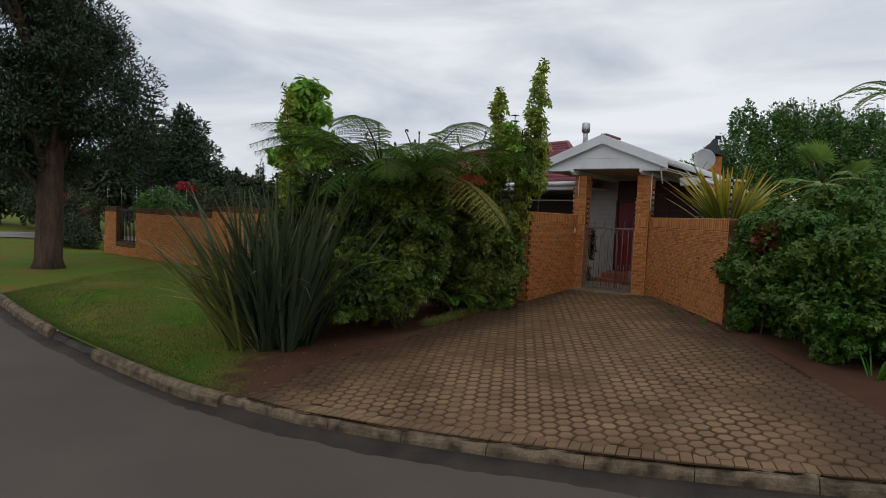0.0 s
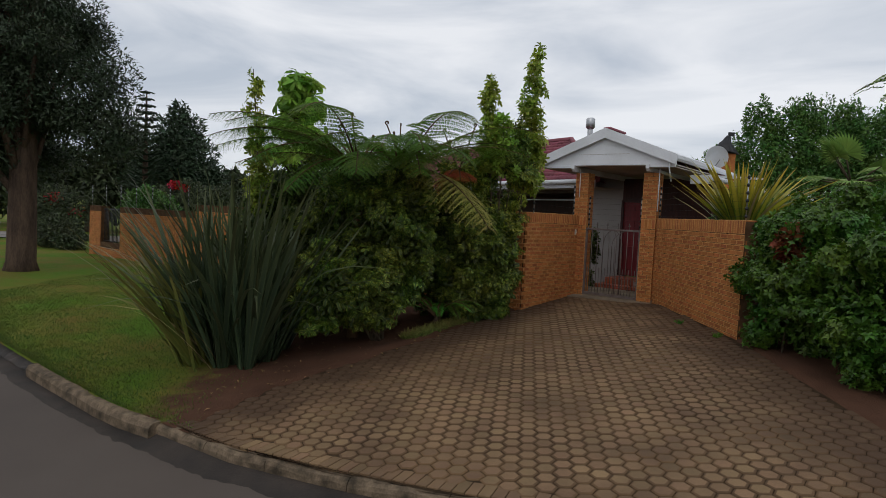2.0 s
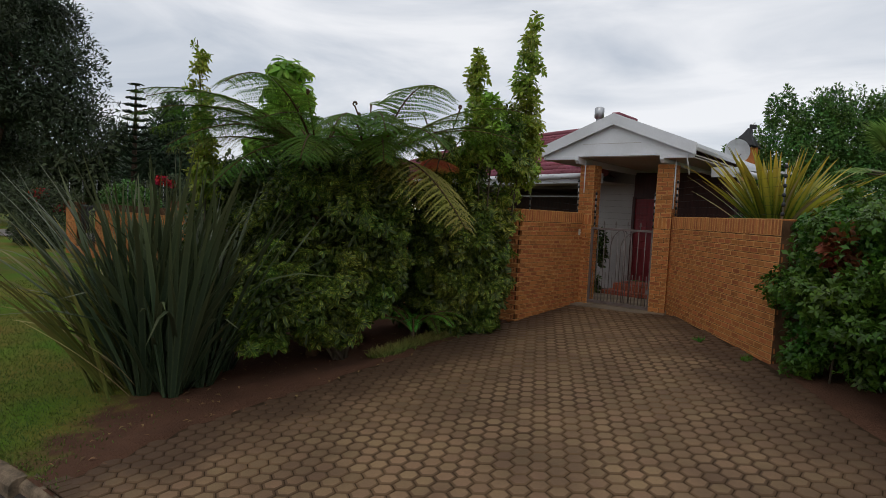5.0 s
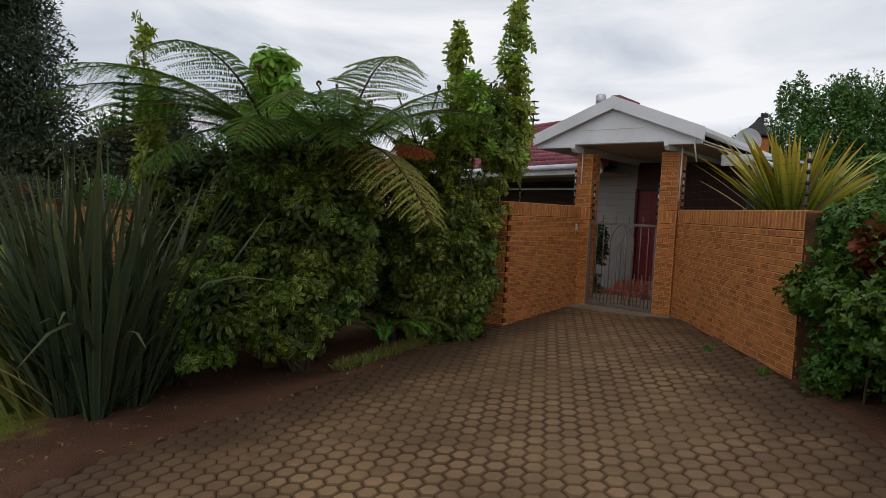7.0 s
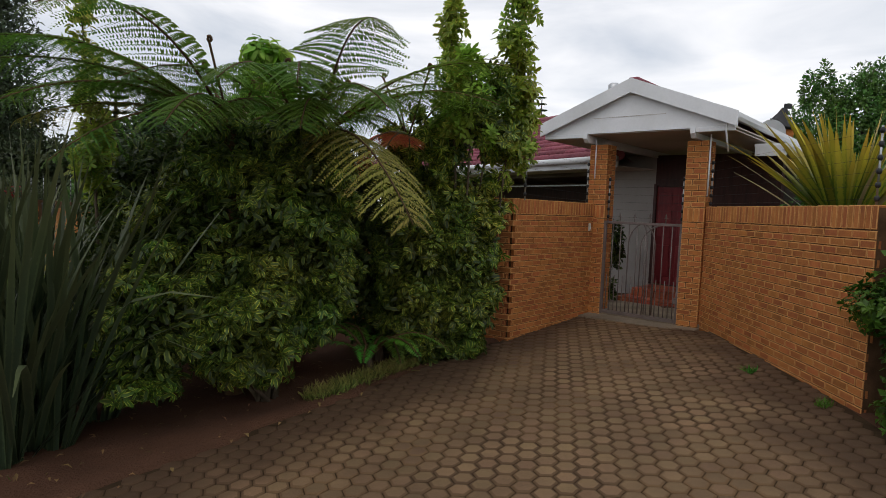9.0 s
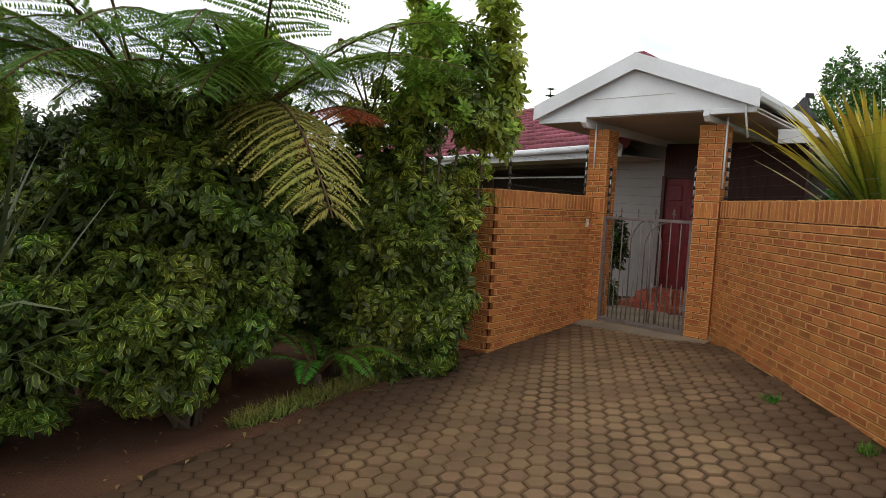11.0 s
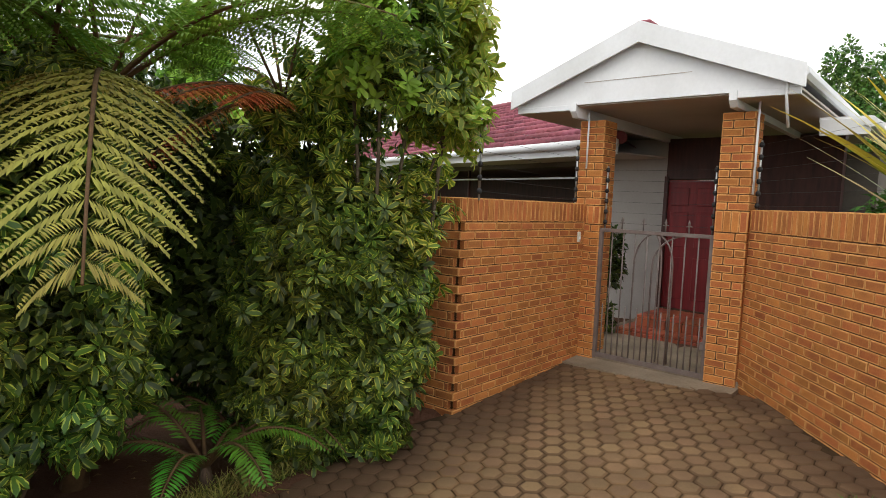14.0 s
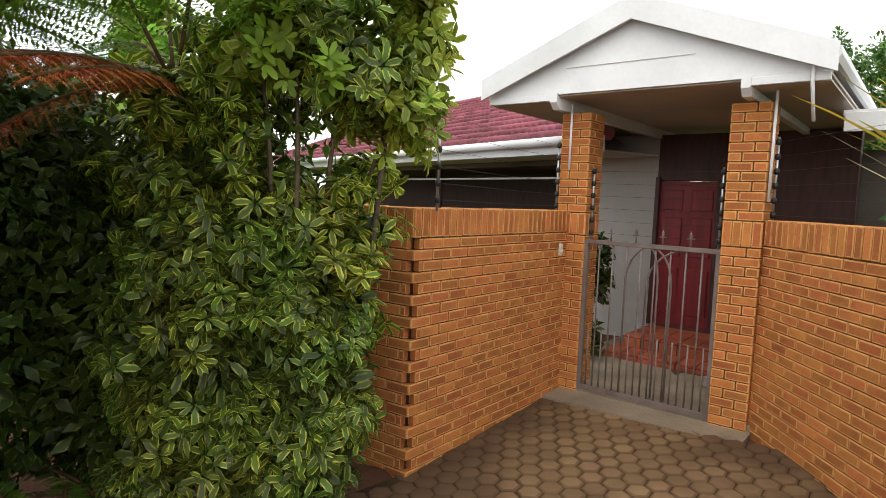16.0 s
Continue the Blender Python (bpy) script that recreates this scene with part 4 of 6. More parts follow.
# conduit and bell on the left pier
pipe = thing("conduit_pipe", GATE, "white conduit pipe on the brick pier", "pipe", "conduit pipes")
bm = bmesh.new()
tube(bm, [(-0.80, -0.03, EAVE - 0.25), (-0.80, -0.03, 2.15)], 0.011, 6)
part("tube", bm, M_WHITE, pipe)
pipe2 = thing("conduit_pipe", GATE, "white conduit pipe on the brick pier", "pipe", "conduit pipes")
bm = bmesh.new()
tube(bm, [(0.945, -0.02, EAVE - 0.25), (0.945, -0.02, 1.9)], 0.011, 6)
part("tube", bm, M_WHITE, pipe2)
bell = thing("doorbell", wall_l.matrix_world @ pose(2.12, -0.012, 1.36), "small cream bell push on the brick wall", "doorbell")
bm = bmesh.new()
box(bm, (0, 0, 0), (0.05, 0.024, 0.115), bevel=0.005)
part("case", bm, M_CREAM, bell)
bm = bmesh.new()
box(bm, (0, -0.014, -0.01), (0.025, 0.012, 0.03), bevel=0.003)
part("button", bm, M_WHITE, bell)

# ---- the house ----
HOUSE = pose(2.05, 14.4, 0, 0, 0, 128)   # local x runs along the eave, away from the gate; local -y points into the house
house = thing("house", HOUSE, "single-storey house with a red tiled hip roof", "house")
X0, X1, RUN, EZ = -0.9, 14.0, 4.0, 2.62
RZ = EZ + RUN * math.tan(radians(24))
HIP = RUN + 1.0   # how far the near hip is drawn in along the ridge


def roof_tiles():
    """Double-roman tiles in courses on the slope that faces the drive, and on the hip end."""
    Vv, Ff = [], []
    tw, tl = 0.30, 0.34
    nrow = int(RUN / math.cos(radians(24)) / tl)
    sl = Vector((0, -math.cos(radians(24)), math.sin(radians(24))))
    nn = Vector((0, math.sin(radians(24)), math.cos(radians(24))))
    for r in range(nrow):
        d0, d1 = r * tl, (r + 1) * tl + 0.05
        yfrac = (r + 0.5) / nrow
        xe = X1 - RUN * yfrac
        i = 0
        x = X0 + HIP * yfrac
        while x < xe:
            cols = 7
            b = len(Vv)
            for k in range(cols):
                xx = x + tw * k / (cols - 1)
                bump = 0.062 * math.sin(math.pi * 2 * k / (cols - 1)) ** 2 + 0.004 * (i % 2)
                for d, lift in ((d0, 0.058), (d1, 0.0)):
                    p = Vector((xx, 0, EZ)) + sl * d + nn * (bump + lift)
                    Vv.append(p)
                p = Vector((xx, 0, EZ)) + sl * d0 + nn * (bump + 0.005)
                Vv.append(p)
            for k in range(cols - 1):
                a = b + k * 3
                Ff.append((a, a + 3, a + 4, a + 1))
                Ff.append((a + 2, a + 5, a + 3, a))
            x += tw
            i += 1
    return raw_mesh("roof_tiles", Vv, Ff, M_TILE, parent=house)


t = roof_tiles()
t["kind"] = "stuff"
bm = bmesh.new()
a = [bm.verts.new(p) for p in ((X0, 0.0, EZ - 0.02), (X1, 0.0, EZ - 0.02), (X1 - RUN, -RUN, RZ - 0.02), (X0 + HIP, -RUN, RZ - 0.02), (X1, -2 * RUN, EZ - 0.02), (X0 + 4.4, -2 * RUN, EZ - 0.02))]
bm.faces.new((a[0], a[1], a[2], a[3]))
bm.faces.new((a[1], a[4], a[2]))
bm.faces.new((a[3], a[2], a[4], a[5]))
bm.faces.new((a[0], a[3], a[5]))
part("roof", bm, M_TILE, house)
bm = bmesh.new()
tube(bm, [(X0, 0, EZ + 0.03), (X0 + HIP, -RUN, RZ + 0.02), (X1 - RUN, -RUN, RZ + 0.02), (X1, 0, EZ + 0.03)], 0.09, 8)
part("ridge", bm, M_TILE, house, "rounded red ridge tiles")
bm = bmesh.new()
box(bm, ((X0 + X1) / 2, 0.04, EZ - 0.09), (X1 - X0, 0.025, 0.20), bevel=0.004)
part("fascia", bm, M_WHITE, house, "white fascia board")
bm = bmesh.new()
tube(bm, [(X0, 0.11, EZ - 0.03), (X1 + 0.05, 0.11, EZ - 0.03)], 0.062, 8)
part("gutter", bm, M_WHITE, house, "white gutter")
bm = bmesh.new()
box(bm, ((X0 + X1) / 2, -0.45, EZ - 0.17), (X1 - X0, 1.0, 0.02))
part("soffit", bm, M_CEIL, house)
for x0, x1, z0, z1 in ((12.0, X1 - 0.5, -0.5, 2.45), (0.4, 12.0, -0.5, 0.9), (0.4, 12.0, 2.36, 2.45)):
    part("wall", box(bmesh.new(), ((x0 + x1) / 2, -0.85, (z0 + z1) / 2), (x1 - x0, 0.22, z1 - z0)), M_WALLGREY, house)
win = part("window_frame", box(bmesh.new(), (6.2, -0.79, 2.17), (11.6, 0.05, 0.03)), M_WHITE, house)
for x in (0.43, 4.0, 8.0, 11.97):
    part("window_mullion", box(bmesh.new(), (x, -0.82, 1.63), (0.045, 0.05, 1.46)), M_DARKWOOD_SHADE, win)
# added lining behind the opening; the recess's shade is put into its dark colour
part("verandah_wall", box(bmesh.new(), (6.4, -3.4, 1.2), (12.0, 0.12, 2.9)), M_DARKWOOD_SHADE, house)
part("verandah_end", box(bmesh.new(), (0.42, -2.1, 1.2), (0.08, 2.4, 2.5)), M_DARKWOOD_SHADE, house)
part("verandah_ceiling", box(bmesh.new(), (6.4, -2.1, 2.42), (11.9, 2.4, 0.03)), M_DARKWOOD_SHADE, house)

flue = thing("chimney_flue", HOUSE @ pose(2.4, -RUN + 0.9, RZ - 0.5), "galvanised steel flue with a cowl on the roof", "chimney")
bm = bmesh.new()
tube(bm, [(0, 0, 0), (0, 0, 0.75)], 0.085, 12)
part("pipe", bm, M_STEEL, flue)
bm = bmesh.new()
tube(bm, [(0, 0, 0.62), (0, 0, 0.66), (0, 0, 0.92), (0, 0, 0.96)], [0.09, 0.14, 0.14, 0.10], 12)
part("cowl", bm, M_STEEL, flue)

wing = thing("house_wing", GATE, "low white-trimmed wing of the house beside the porch", "house")
part("wall", box(bmesh.new(), (1.42, 4.6, 1.1), (0.4, 3.4, 2.9)), M_WALLGREY, wing)
part("fascia", box(bmesh.new(), (1.52, 0.78, 2.60), (0.42, 0.03, 0.16), bevel=0.004), M_WHITE, wing)
part("roof", slab(bmesh.new(), [(1.30, 0.78, 2.70), (1.73, 0.78, 2.70), (1.73, 5.5, 3.0), (1.30, 5.5, 3.0)], (0, 0, -0.05)), M_WHITE, wing)
part("gutter", tube(bmesh.new(), [(1.735, 0.74, 2.64), (1.735, 5.5, 2.66)], 0.055, 8), M_WHITE, wing)

# ---- pavers ----
def build_drive():
    root = tagged(new("driveway"), "drive of worn tan hexagonal concrete pavers", "pavement", kind="structure")
    Vb, Fb, ys = [], [], list(np.arange(1.9, 12.6, 0.25))
    for y in ys:
        x0, x1 = pave_left_x(y) + 0.02, pave_right_x(y) - 0.02
        if y > 7.7:
            x1 = 3.84 - (y - 7.7) * 0.075
        if y > 10.4:
            x0 = 0.75 + (y - 10.4) * 0.62
        for k in range(13):
            x = x0 + (x1 - x0) * k / 12
            yy = max(y, kerb_y(x) + 0.02)
            inside = (Vector((x, yy, 0)) - gate_at(0, 0)).dot(V_IN) > -0.30
            Vb.append((x, yy, ground_z(x, yy) - (0.07 if inside else 0.001)))
    Fb = [(i * 13 + k, i * 13 + k + 1, (i + 1) * 13 + k + 1, (i + 1) * 13 + k) for i in range(len(ys) - 1) for k in range(12)]
    raw_mesh("joints", Vb, Fb, M_JOINT, parent=root)
    R = HEX / math.sqrt(3)
    bm = bmesh.new()
    rings = []
    for inset_by, z in ((0.0035, -0.03), (0.0035, -0.004), (0.010, 0.001), (0.024, 0.004)):
        rings.append([bm.verts.new(((R - inset_by) * math.cos(k * math.pi / 3), (R - inset_by) * math.sin(k * math.pi / 3), z)) for k in range(6)])
    bm.faces.new(rings[3])
    for a, b in zip(rings, rings[1:]):
        for k in range(6):
            f = bm.faces.new((a[k], a[(k + 1) % 6], b[(k + 1) % 6], b[k]))
            f.material_index = 1
    me = bpy.data.meshes.new("hex_paver")
    bm.to_mesh(me)
    bm.free()
    me.materials.append(M_PAVER)
    me.materials.append(M_PAVER_RIM)
    hv = np.array([v.co for v in me.vertices])
    hf = [(tuple(p.vertices), p.material_index) for p in me.polygons]
    ca, sa = math.cos(HEX_TURN), math.sin(HEX_TURN)
    rng = random.Random(8)
    JV, JF, JM, nb, pieces = [], [], [], 0, 0
    gx = math.atan(0.0805)
    gy = math.atan(0.0361)
    for i in range(-70, 70):
        for j in range(-70, 70):
            a, b = i * 1.5 * R, (j + 0.5 * (i % 2)) * HEX
            x, y = 1.0 + a * ca - b * sa, 6.0 + a * sa + b * ca
            xr = pave_right_x(y) if y < 7.7 else 3.84 - (y - 7.7) * 0.075
            xl = pave_left_x(y) if y < 10.4 else 0.75 + (y - 10.4) * 0.62
            if not (kerb_y(x) + 0.23 < y and xl + 0.06 < x < xr - 0.06):
                continue
            if (Vector((x, y, 0)) - gate_at(0, 0)).dot(V_IN) > -0.28:
                continue
            m = pose(x, y, ground_z(x, y) + 0.006 + rng.uniform(-0.002, 0.002), math.degrees(gy) + rng.uniform(-0.5, 0.5), -math.degrees(gx) + rng.uniform(-0.5, 0.5), math.degrees(HEX_TURN) + rng.uniform(-1.5, 1.5))
            near = 0.2 < x < 2.2 and 3.9 < y < 8.6
            if near and pieces < 300:
                piece("paver", me, root, m)
                pieces += 1
            else:
                co = [m @ Vector(v) for v in hv]
                JV += co
                for f, slot in hf:
                    for k in range(1, len(f) - 1):
                        JF.append((nb + f[0], nb + f[k], nb + f[k + 1]))
                        JM.append(slot)
                nb += len(hv)
    ob = raw_mesh("pavers", JV, JF, M_PAVER_J, parent=root)
    ob.data.materials.append(M_PAVER_RIM)
    ob.data.polygons.foreach_set("material_index", JM)
    ob["kind"] = "stuff"
    # a row of bricks on edge behind the kerb
    em = brick_mesh("edge_paver", 0.097, 0.21, 0.05, M_PAVER)
    x = -2.85
    while x < 3.9:
        s = math.atan((kerb_y(x + 0.1) - kerb_y(x - 0.1)) / 0.2)
        y = kerb_y(x) + 0.158
        piece("edge_paver", em, root, pose(x, y, ground_z(x, y) - 0.018 + rng.uniform(-0.004, 0.004), 0, -4.5, math.degrees(s)))
        x += 0.104 * math.cos(s)
    # mortared apron in front of the gate
    bm = bmesh.new()
    slab(bm, [gate_at(-0.95, -0.33, -0.012), gate_at(0.95, -0.33, 0.010), gate_at(0.95, 0.3, 0.022), gate_at(-0.95, 0.3, 0.012)], (0, 0, -0.06))
    part("apron", bm, M_CONC, root, "grey concrete apron before the gate")


HEX, HEX_TURN = 0.165, radians(-3)
build_drive()

# ---- planting ----
def shrub(name, label, base, lobes, build, group=""):
    root = thing(name, Matrix.Translation(base), label, "shrub", group)
    build(root, [(a - base[0], b - base[1], c - base[2], d, e, f) for a, b, c, d, e, f in lobes])
    return root


def shrunk(lobes, s):
    return [(a, b, c, d * s, e * s, f * s) for a, b, c, d, e, f in lobes]


def inset(lobes, d):
    return [(a, b, c, max(0.1, x - d), max(0.1, y - d), max(0.1, z - d)) for a, b, c, x, y, z in lobes]


def stems(root, seed, lobes, r=0.03, material=None, extra=2):
    """Bare stems from the foot up into each lobe."""
    rng = random.Random(seed)
    for lo in lobes:
        for k in range(extra):
            end = Vector((lo[0] + rng.uniform(-0.4, 0.4) * lo[3], lo[1] + rng.uniform(-0.4, 0.4) * lo[4], lo[2] + rng.uniform(0.1, 0.6) * lo[5]))
            start = Vector((rng.uniform(-0.12, 0.12), rng.uniform(-0.12, 0.12), -0.06))
            mid = start.lerp(end, 0.5) + Vector((rng.uniform(-0.12, 0.12), rng.uniform(-0.12, 0.12), 0.1))
            bm = bmesh.new()
            tube(bm, [start, start.lerp(mid, 0.5) + Vector((0.02, 0.02, 0)), mid, end], [r, r * 0.8, r * 0.6, r * 0.25], 6)
            part("stem", bm, material or M_STEM, root)


def shoot(root, seed, pts, r, material, n, size=0.12, from_t=0.4, spread_r=0.2, petals=6):
    """A long upright stem with rosettes of leaves along its upper part."""
    rng = np.random.default_rng(seed)
    P = [Vector(p) for p in pts]
    bm = bmesh.new()
    tube(bm, P, [r * (1 - 0.8 * i / (len(P) - 1)) for i in range(len(P))], 6)
    stem = part("stem", bm, M_STEM, root)
    lobes = []
    for k in range(n):
        t = from_t + (1 - from_t) * (k + 0.5) / n
        f = t * (len(P) - 1)
        i = min(int(f), len(P) - 2)
        c = P[i].lerp(P[i + 1], f - i)
        s = spread_r * (1.15 - 0.75 * (t - from_t) / (1 - from_t))
        a = rng.uniform(0, math.tau)
        lobes.append((c.x + math.cos(a) * s * 0.5, c.y + math.sin(a) * s * 0.5, c.z, s, s, s * 0.8))
    whorl_crown("foliage", seed + 1, lobes, n * 19, material, stem, petals, size * 1.05, size * 0.40, 0.85, tilt=0.7, blunt=True)


# the large variegated shrub in the middle of the bed
A_LOBES = [(-2.30, 7.25, 0.45, 0.52, 0.48, 0.72), (-1.68, 7.75, 0.32, 0.52, 0.45, 0.60), (-1.55, 8.25, 1.15, 0.78, 0.62, 1.25), (-2.35, 8.15, 1.0, 0.72, 0.6, 1.05), (-1.15, 8.40, 0.95, 0.32, 0.36, 0.9), (-1.25, 8.2, 1.75, 0.5, 0.45, 0.7), (-1.95, 8.2, 1.95, 0.65, 0.5, 0.5)]


def build_a(root, rel):
    stems(root, 1, rel, 0.024)
    whorl_crown("foliage", 11, sublobes(10, inset(rel, 0.10), 260, 0.17), 8600, M_SCHEF, root, 7, 0.105, 0.036, 0.75, tilt=0.10, blunt=True)
    # dark core of the crown, its inner shade coloured into the leaves
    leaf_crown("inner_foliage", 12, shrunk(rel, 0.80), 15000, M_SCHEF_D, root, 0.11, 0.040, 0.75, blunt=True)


shrub("variegated_shrub", "dense variegated umbrella shrub with cream-edged leaves on bare soil", (-1.6, 8.1, ground_z(-1.6, 8.1)), A_LOBES, build_a, "variegated shrubs")

# the tall shrub against the wall's corner
B_LOBES = [(-0.30, 9.60, 0.95, 0.58, 0.48, 1.1), (0.14, 9.72, 0.95, 0.45, 0.42, 1.0), (0.12, 9.70, 2.05, 0.52, 0.42, 0.8), (-0.45, 9.80, 1.95, 0.52, 0.45, 0.75), (-0.25, 9.45, 0.15, 0.5, 0.35, 0.5), (0.35, 9.85, 1.5, 0.38, 0.35, 0.6), (0.30, 9.62, 0.45, 0.34, 0.28, 0.75)]


def build_b(root, rel):
    stems(root, 2, rel, 0.028)
    low = [q for q in rel if q[2] < 1.7]
    high = [q for q in rel if q[2] >= 1.7]
    whorl_crown("foliage", 21, sublobes(20, inset(low, 0.09), 190, 0.16), 6400, M_SCHEF, root, 7, 0.105, 0.036, 0.75, tilt=0.10, blunt=True)
    # inner leaves take the darkened colour in place of the crown's own shade
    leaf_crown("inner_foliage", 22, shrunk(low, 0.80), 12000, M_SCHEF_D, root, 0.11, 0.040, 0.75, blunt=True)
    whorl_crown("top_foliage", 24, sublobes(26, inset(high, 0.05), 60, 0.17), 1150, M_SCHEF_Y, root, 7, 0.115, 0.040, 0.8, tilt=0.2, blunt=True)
    leaf_crown("top_inner_foliage", 28, shrunk(high, 0.8), 700, M_SCHEF, root, 0.12, 0.05, 0.9)
    shoot(root, 23, [(0.35, -0.05, 0.3), (0.50, 0.0, 1.6), (0.62, 0.0, 2.9), (0.70, -0.03, 4.1), (0.74, -0.04, 5.0)], 0.024, M_YOUNG, 20, 0.105, 0.42, 0.23, 7)
    shoot(root, 25, [(0.25, -0.1, 0.3), (0.35, -0.05, 1.7), (0.62, 0.0, 2.6), (0.80, 0.05, 3.35)], 0.02, M_YOUNG, 10, 0.095, 0.6, 0.22, 7)
    shoot(root, 27, [(0.0, -0.2, 0.3), (0.0, -0.3, 2.2), (-0.10, -0.33, 3.3), (-0.12, -0.33, 4.3)], 0.02, M_YOUNG, 13, 0.105, 0.5, 0.21, 7)
    shoot(root, 29, [(0.1, -0.2, 0.3), (0.15, -0.3, 2.2), (0.18, -0.45, 3.1), (0.14, -0.6, 3.65)], 0.018, M_LIME, 12, 0.09, 0.5, 0.26, 8)
    shoot(root, 31, [(0.1, 0.0, 0.3), (0.3, -0.2, 2.2), (0.42, -0.3, 3.0), (0.44, -0.35, 3.5)], 0.018, M_SCHEF, 11, 0.10, 0.5, 0.26, 7)


shrub("variegated_shrub", "tall variegated umbrella shrub with yellow-green shoots at the brick corner", (0.1, 9.8, ground_z(0.1, 9.8)), B_LOBES, build_b, "variegated shrubs")

# dark shrubs that fill the back of the bed
C_LOBES = [(-2.9, 9.3, 0.9, 0.9, 0.7, 1.2), (-1.9, 9.7, 1.1, 0.9, 0.6, 1.2), (-1.0, 10.0, 0.9, 0.7, 0.55, 1.1), (-3.9, 9.5, 0.7, 0.8, 0.7, 1.0), (-3.0, 8.2, 0.6, 0.6, 0.5, 0.9), (-0.2, 10.3, 0.8, 0.6, 0.4, 0.9), (-2.9, 9.3, 1.75, 0.8, 0.6, 0.75), (-1.9, 9.8, 1.9, 0.8, 0.6, 0.75), (-3.7, 9.2, 1.5, 0.6, 0.6, 0.7)]


def build_c(root, rel):
    stems(root, 5, rel, 0.03)
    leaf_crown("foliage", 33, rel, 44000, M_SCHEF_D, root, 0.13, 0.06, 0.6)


shrub("dark_shrub", "dark green shrub filling the back of the bed", (-2.3, 9.5, ground_z(-2.3, 9.5)), C_LOBES, build_c)

flax = thing("flax_plant", Matrix.Translation((-3.4, 6.95, ground_z(-3.4, 6.95))), "large dark green flax clump with sword-shaped leaves", "flax plant")
blade_fan(35, 250, (0, 0, 0), 0.72, 2.75, 0.085, M_FLAX, flax, lean=(0.04, 0.62), droop=0.3, fans=9)
blade_fan(36, 75, (0, 0, 0), 0.42, 2.2, 0.075, M_FLAX, flax, lean=(0.5, 0.95), droop=0.9, fans=7)
blade_fan(38, 60, (-0.3, -0.1, 0), 0.5, 2.1, 0.08, M_FLAX_Y, flax, lean=(0.3, 0.85), droop=0.5, sector=(2.3, 4.6))
blade_fan(37, 5, (-0.1, -0.2, 0), 0.30, 1.6, 0.06, M_DRYBLADE, flax, lean=(0.7, 1.0), droop=1.1, sector=(3.3, 5.2))


def tree_fern(base, hub, specs, seed, label):
    """A fibrous trunk and a ring of arching, twice-divided fronds. specs: azimuth, length, rise, arch, width, material."""
    root = thing("tree_fern", Matrix.Translation(base), label, "tree fern", "tree ferns")
    h = Vector(hub) - Vector(base)
    bm = bmesh.new()
    tube(bm, [(0, 0, -0.1), (0, 0, 0.2), h * 0.5 + Vector((0.03, 0.02, 0)), h], [0.11, 0.085, 0.075, 0.07], 9)
    part("trunk", bm, M_FERNSTEM, root)
    for i, (az, ln, rise, arch, wd, m) in enumerate(specs):
        st = frond("frond", seed + i, h, radians(az), ln, rise, arch, wd, m, root)
        st.name = "frond"
    for i in range(4):
        a = i * 1.7 + seed
        bm = bmesh.new()
        pts = [h + Vector((math.cos(a) * 0.09 * k, math.sin(a) * 0.09 * k, (0.11 + 0.03 * i) * k)) for k in range(5)]
        c = pts[-1]
        pts += [c + Vector((math.cos(a) * 0.025 * math.sin(q), math.sin(a) * 0.025 * math.sin(q), 0.03 + 0.025 * -math.cos(q))) for q in np.linspace(0.6, 5.5, 7)]
        tube(bm, pts, [0.012] * 5 + [0.012, 0.014, 0.016, 0.018, 0.018, 0.016, 0.012], 5)
        part("crozier", bm, M_FERNSTEM, root)
    return root


F = M_FERN
tree_fern((-2.05, 8.3, ground_z(-2.05, 8.3)), (-2.0, 8.05, 2.22),
          [(263, 2.35, 1.04, 0.80, 1.1, F), (216, 2.5, 0.70, 0.58, 1.1, F), (203, 2.0, 0.45, 0.45, 1.0, M_FERN_OLD), (236, 2.2, 0.60, 0.62, 1.1, F), (188, 2.4, 0.62, 0.5, 1.1, F),
           (165, 2.2, 0.80, 0.6, 1.1, F), (130, 2.2, 0.85, 0.6, 1.1, F), (90, 2.0, 0.85, 0.6, 1.1, F), (50, 2.0, 0.72, 0.6, 1.0, F), (250, 1.9, 0.40, 0.62, 1.0, F), (225, 2.3, 0.84, 0.62, 1.1, F), (206, 2.4, 0.84, 0.56, 1.1, F), (178, 2.3, 0.80, 0.55, 1.1, F), (282, 1.9, 0.55, 0.62, 1.0, F)], 100, "tree fern with wide arching green fronds")
tree_fern((-1.75, 9.0, ground_z(-1.75, 9.0)), (-1.42, 8.40, 2.24),
          [(-70, 1.9, 0.98, 0.86, 1.0, F), (-104, 1.7, 0.70, 0.80, 1.0, F), (128, 1.9, 0.9, 0.66, 1.0, F), (75, 1.8, 0.95, 0.66, 1.0, F), (-88, 2.0, 0.85, 0.74, 1.1, F), (-46, 1.9, 0.80, 0.74, 1.1, F), (-125, 1.9, 0.88, 0.72, 1.1, F)], 116, "slender tree fern with arching green fronds among shrubs")
tree_fern((-2.0, 9.6, ground_z(-2.0, 9.6)), (-1.35, 8.75, 2.27),
          [(-55, 2.78, 0.168, 0.468, 1.15, M_FERN_OLD), (-60, 2.4, 0.93, 0.64, 1.15, F), (-20, 2.3, 0.62, 0.5, 1.15, F), (8, 2.2, 0.76, 0.55, 1.1, F), (38, 2.1, 0.95, 0.6, 1.1, F), (150, 2.0, 0.8, 0.6, 1.0, F), (-5, 2.3, 0.90, 0.58, 1.15, F), (-75, 2.0, 0.6, 0.66, 1.0, F)], 130, "tree fern with one drooping olive frond")
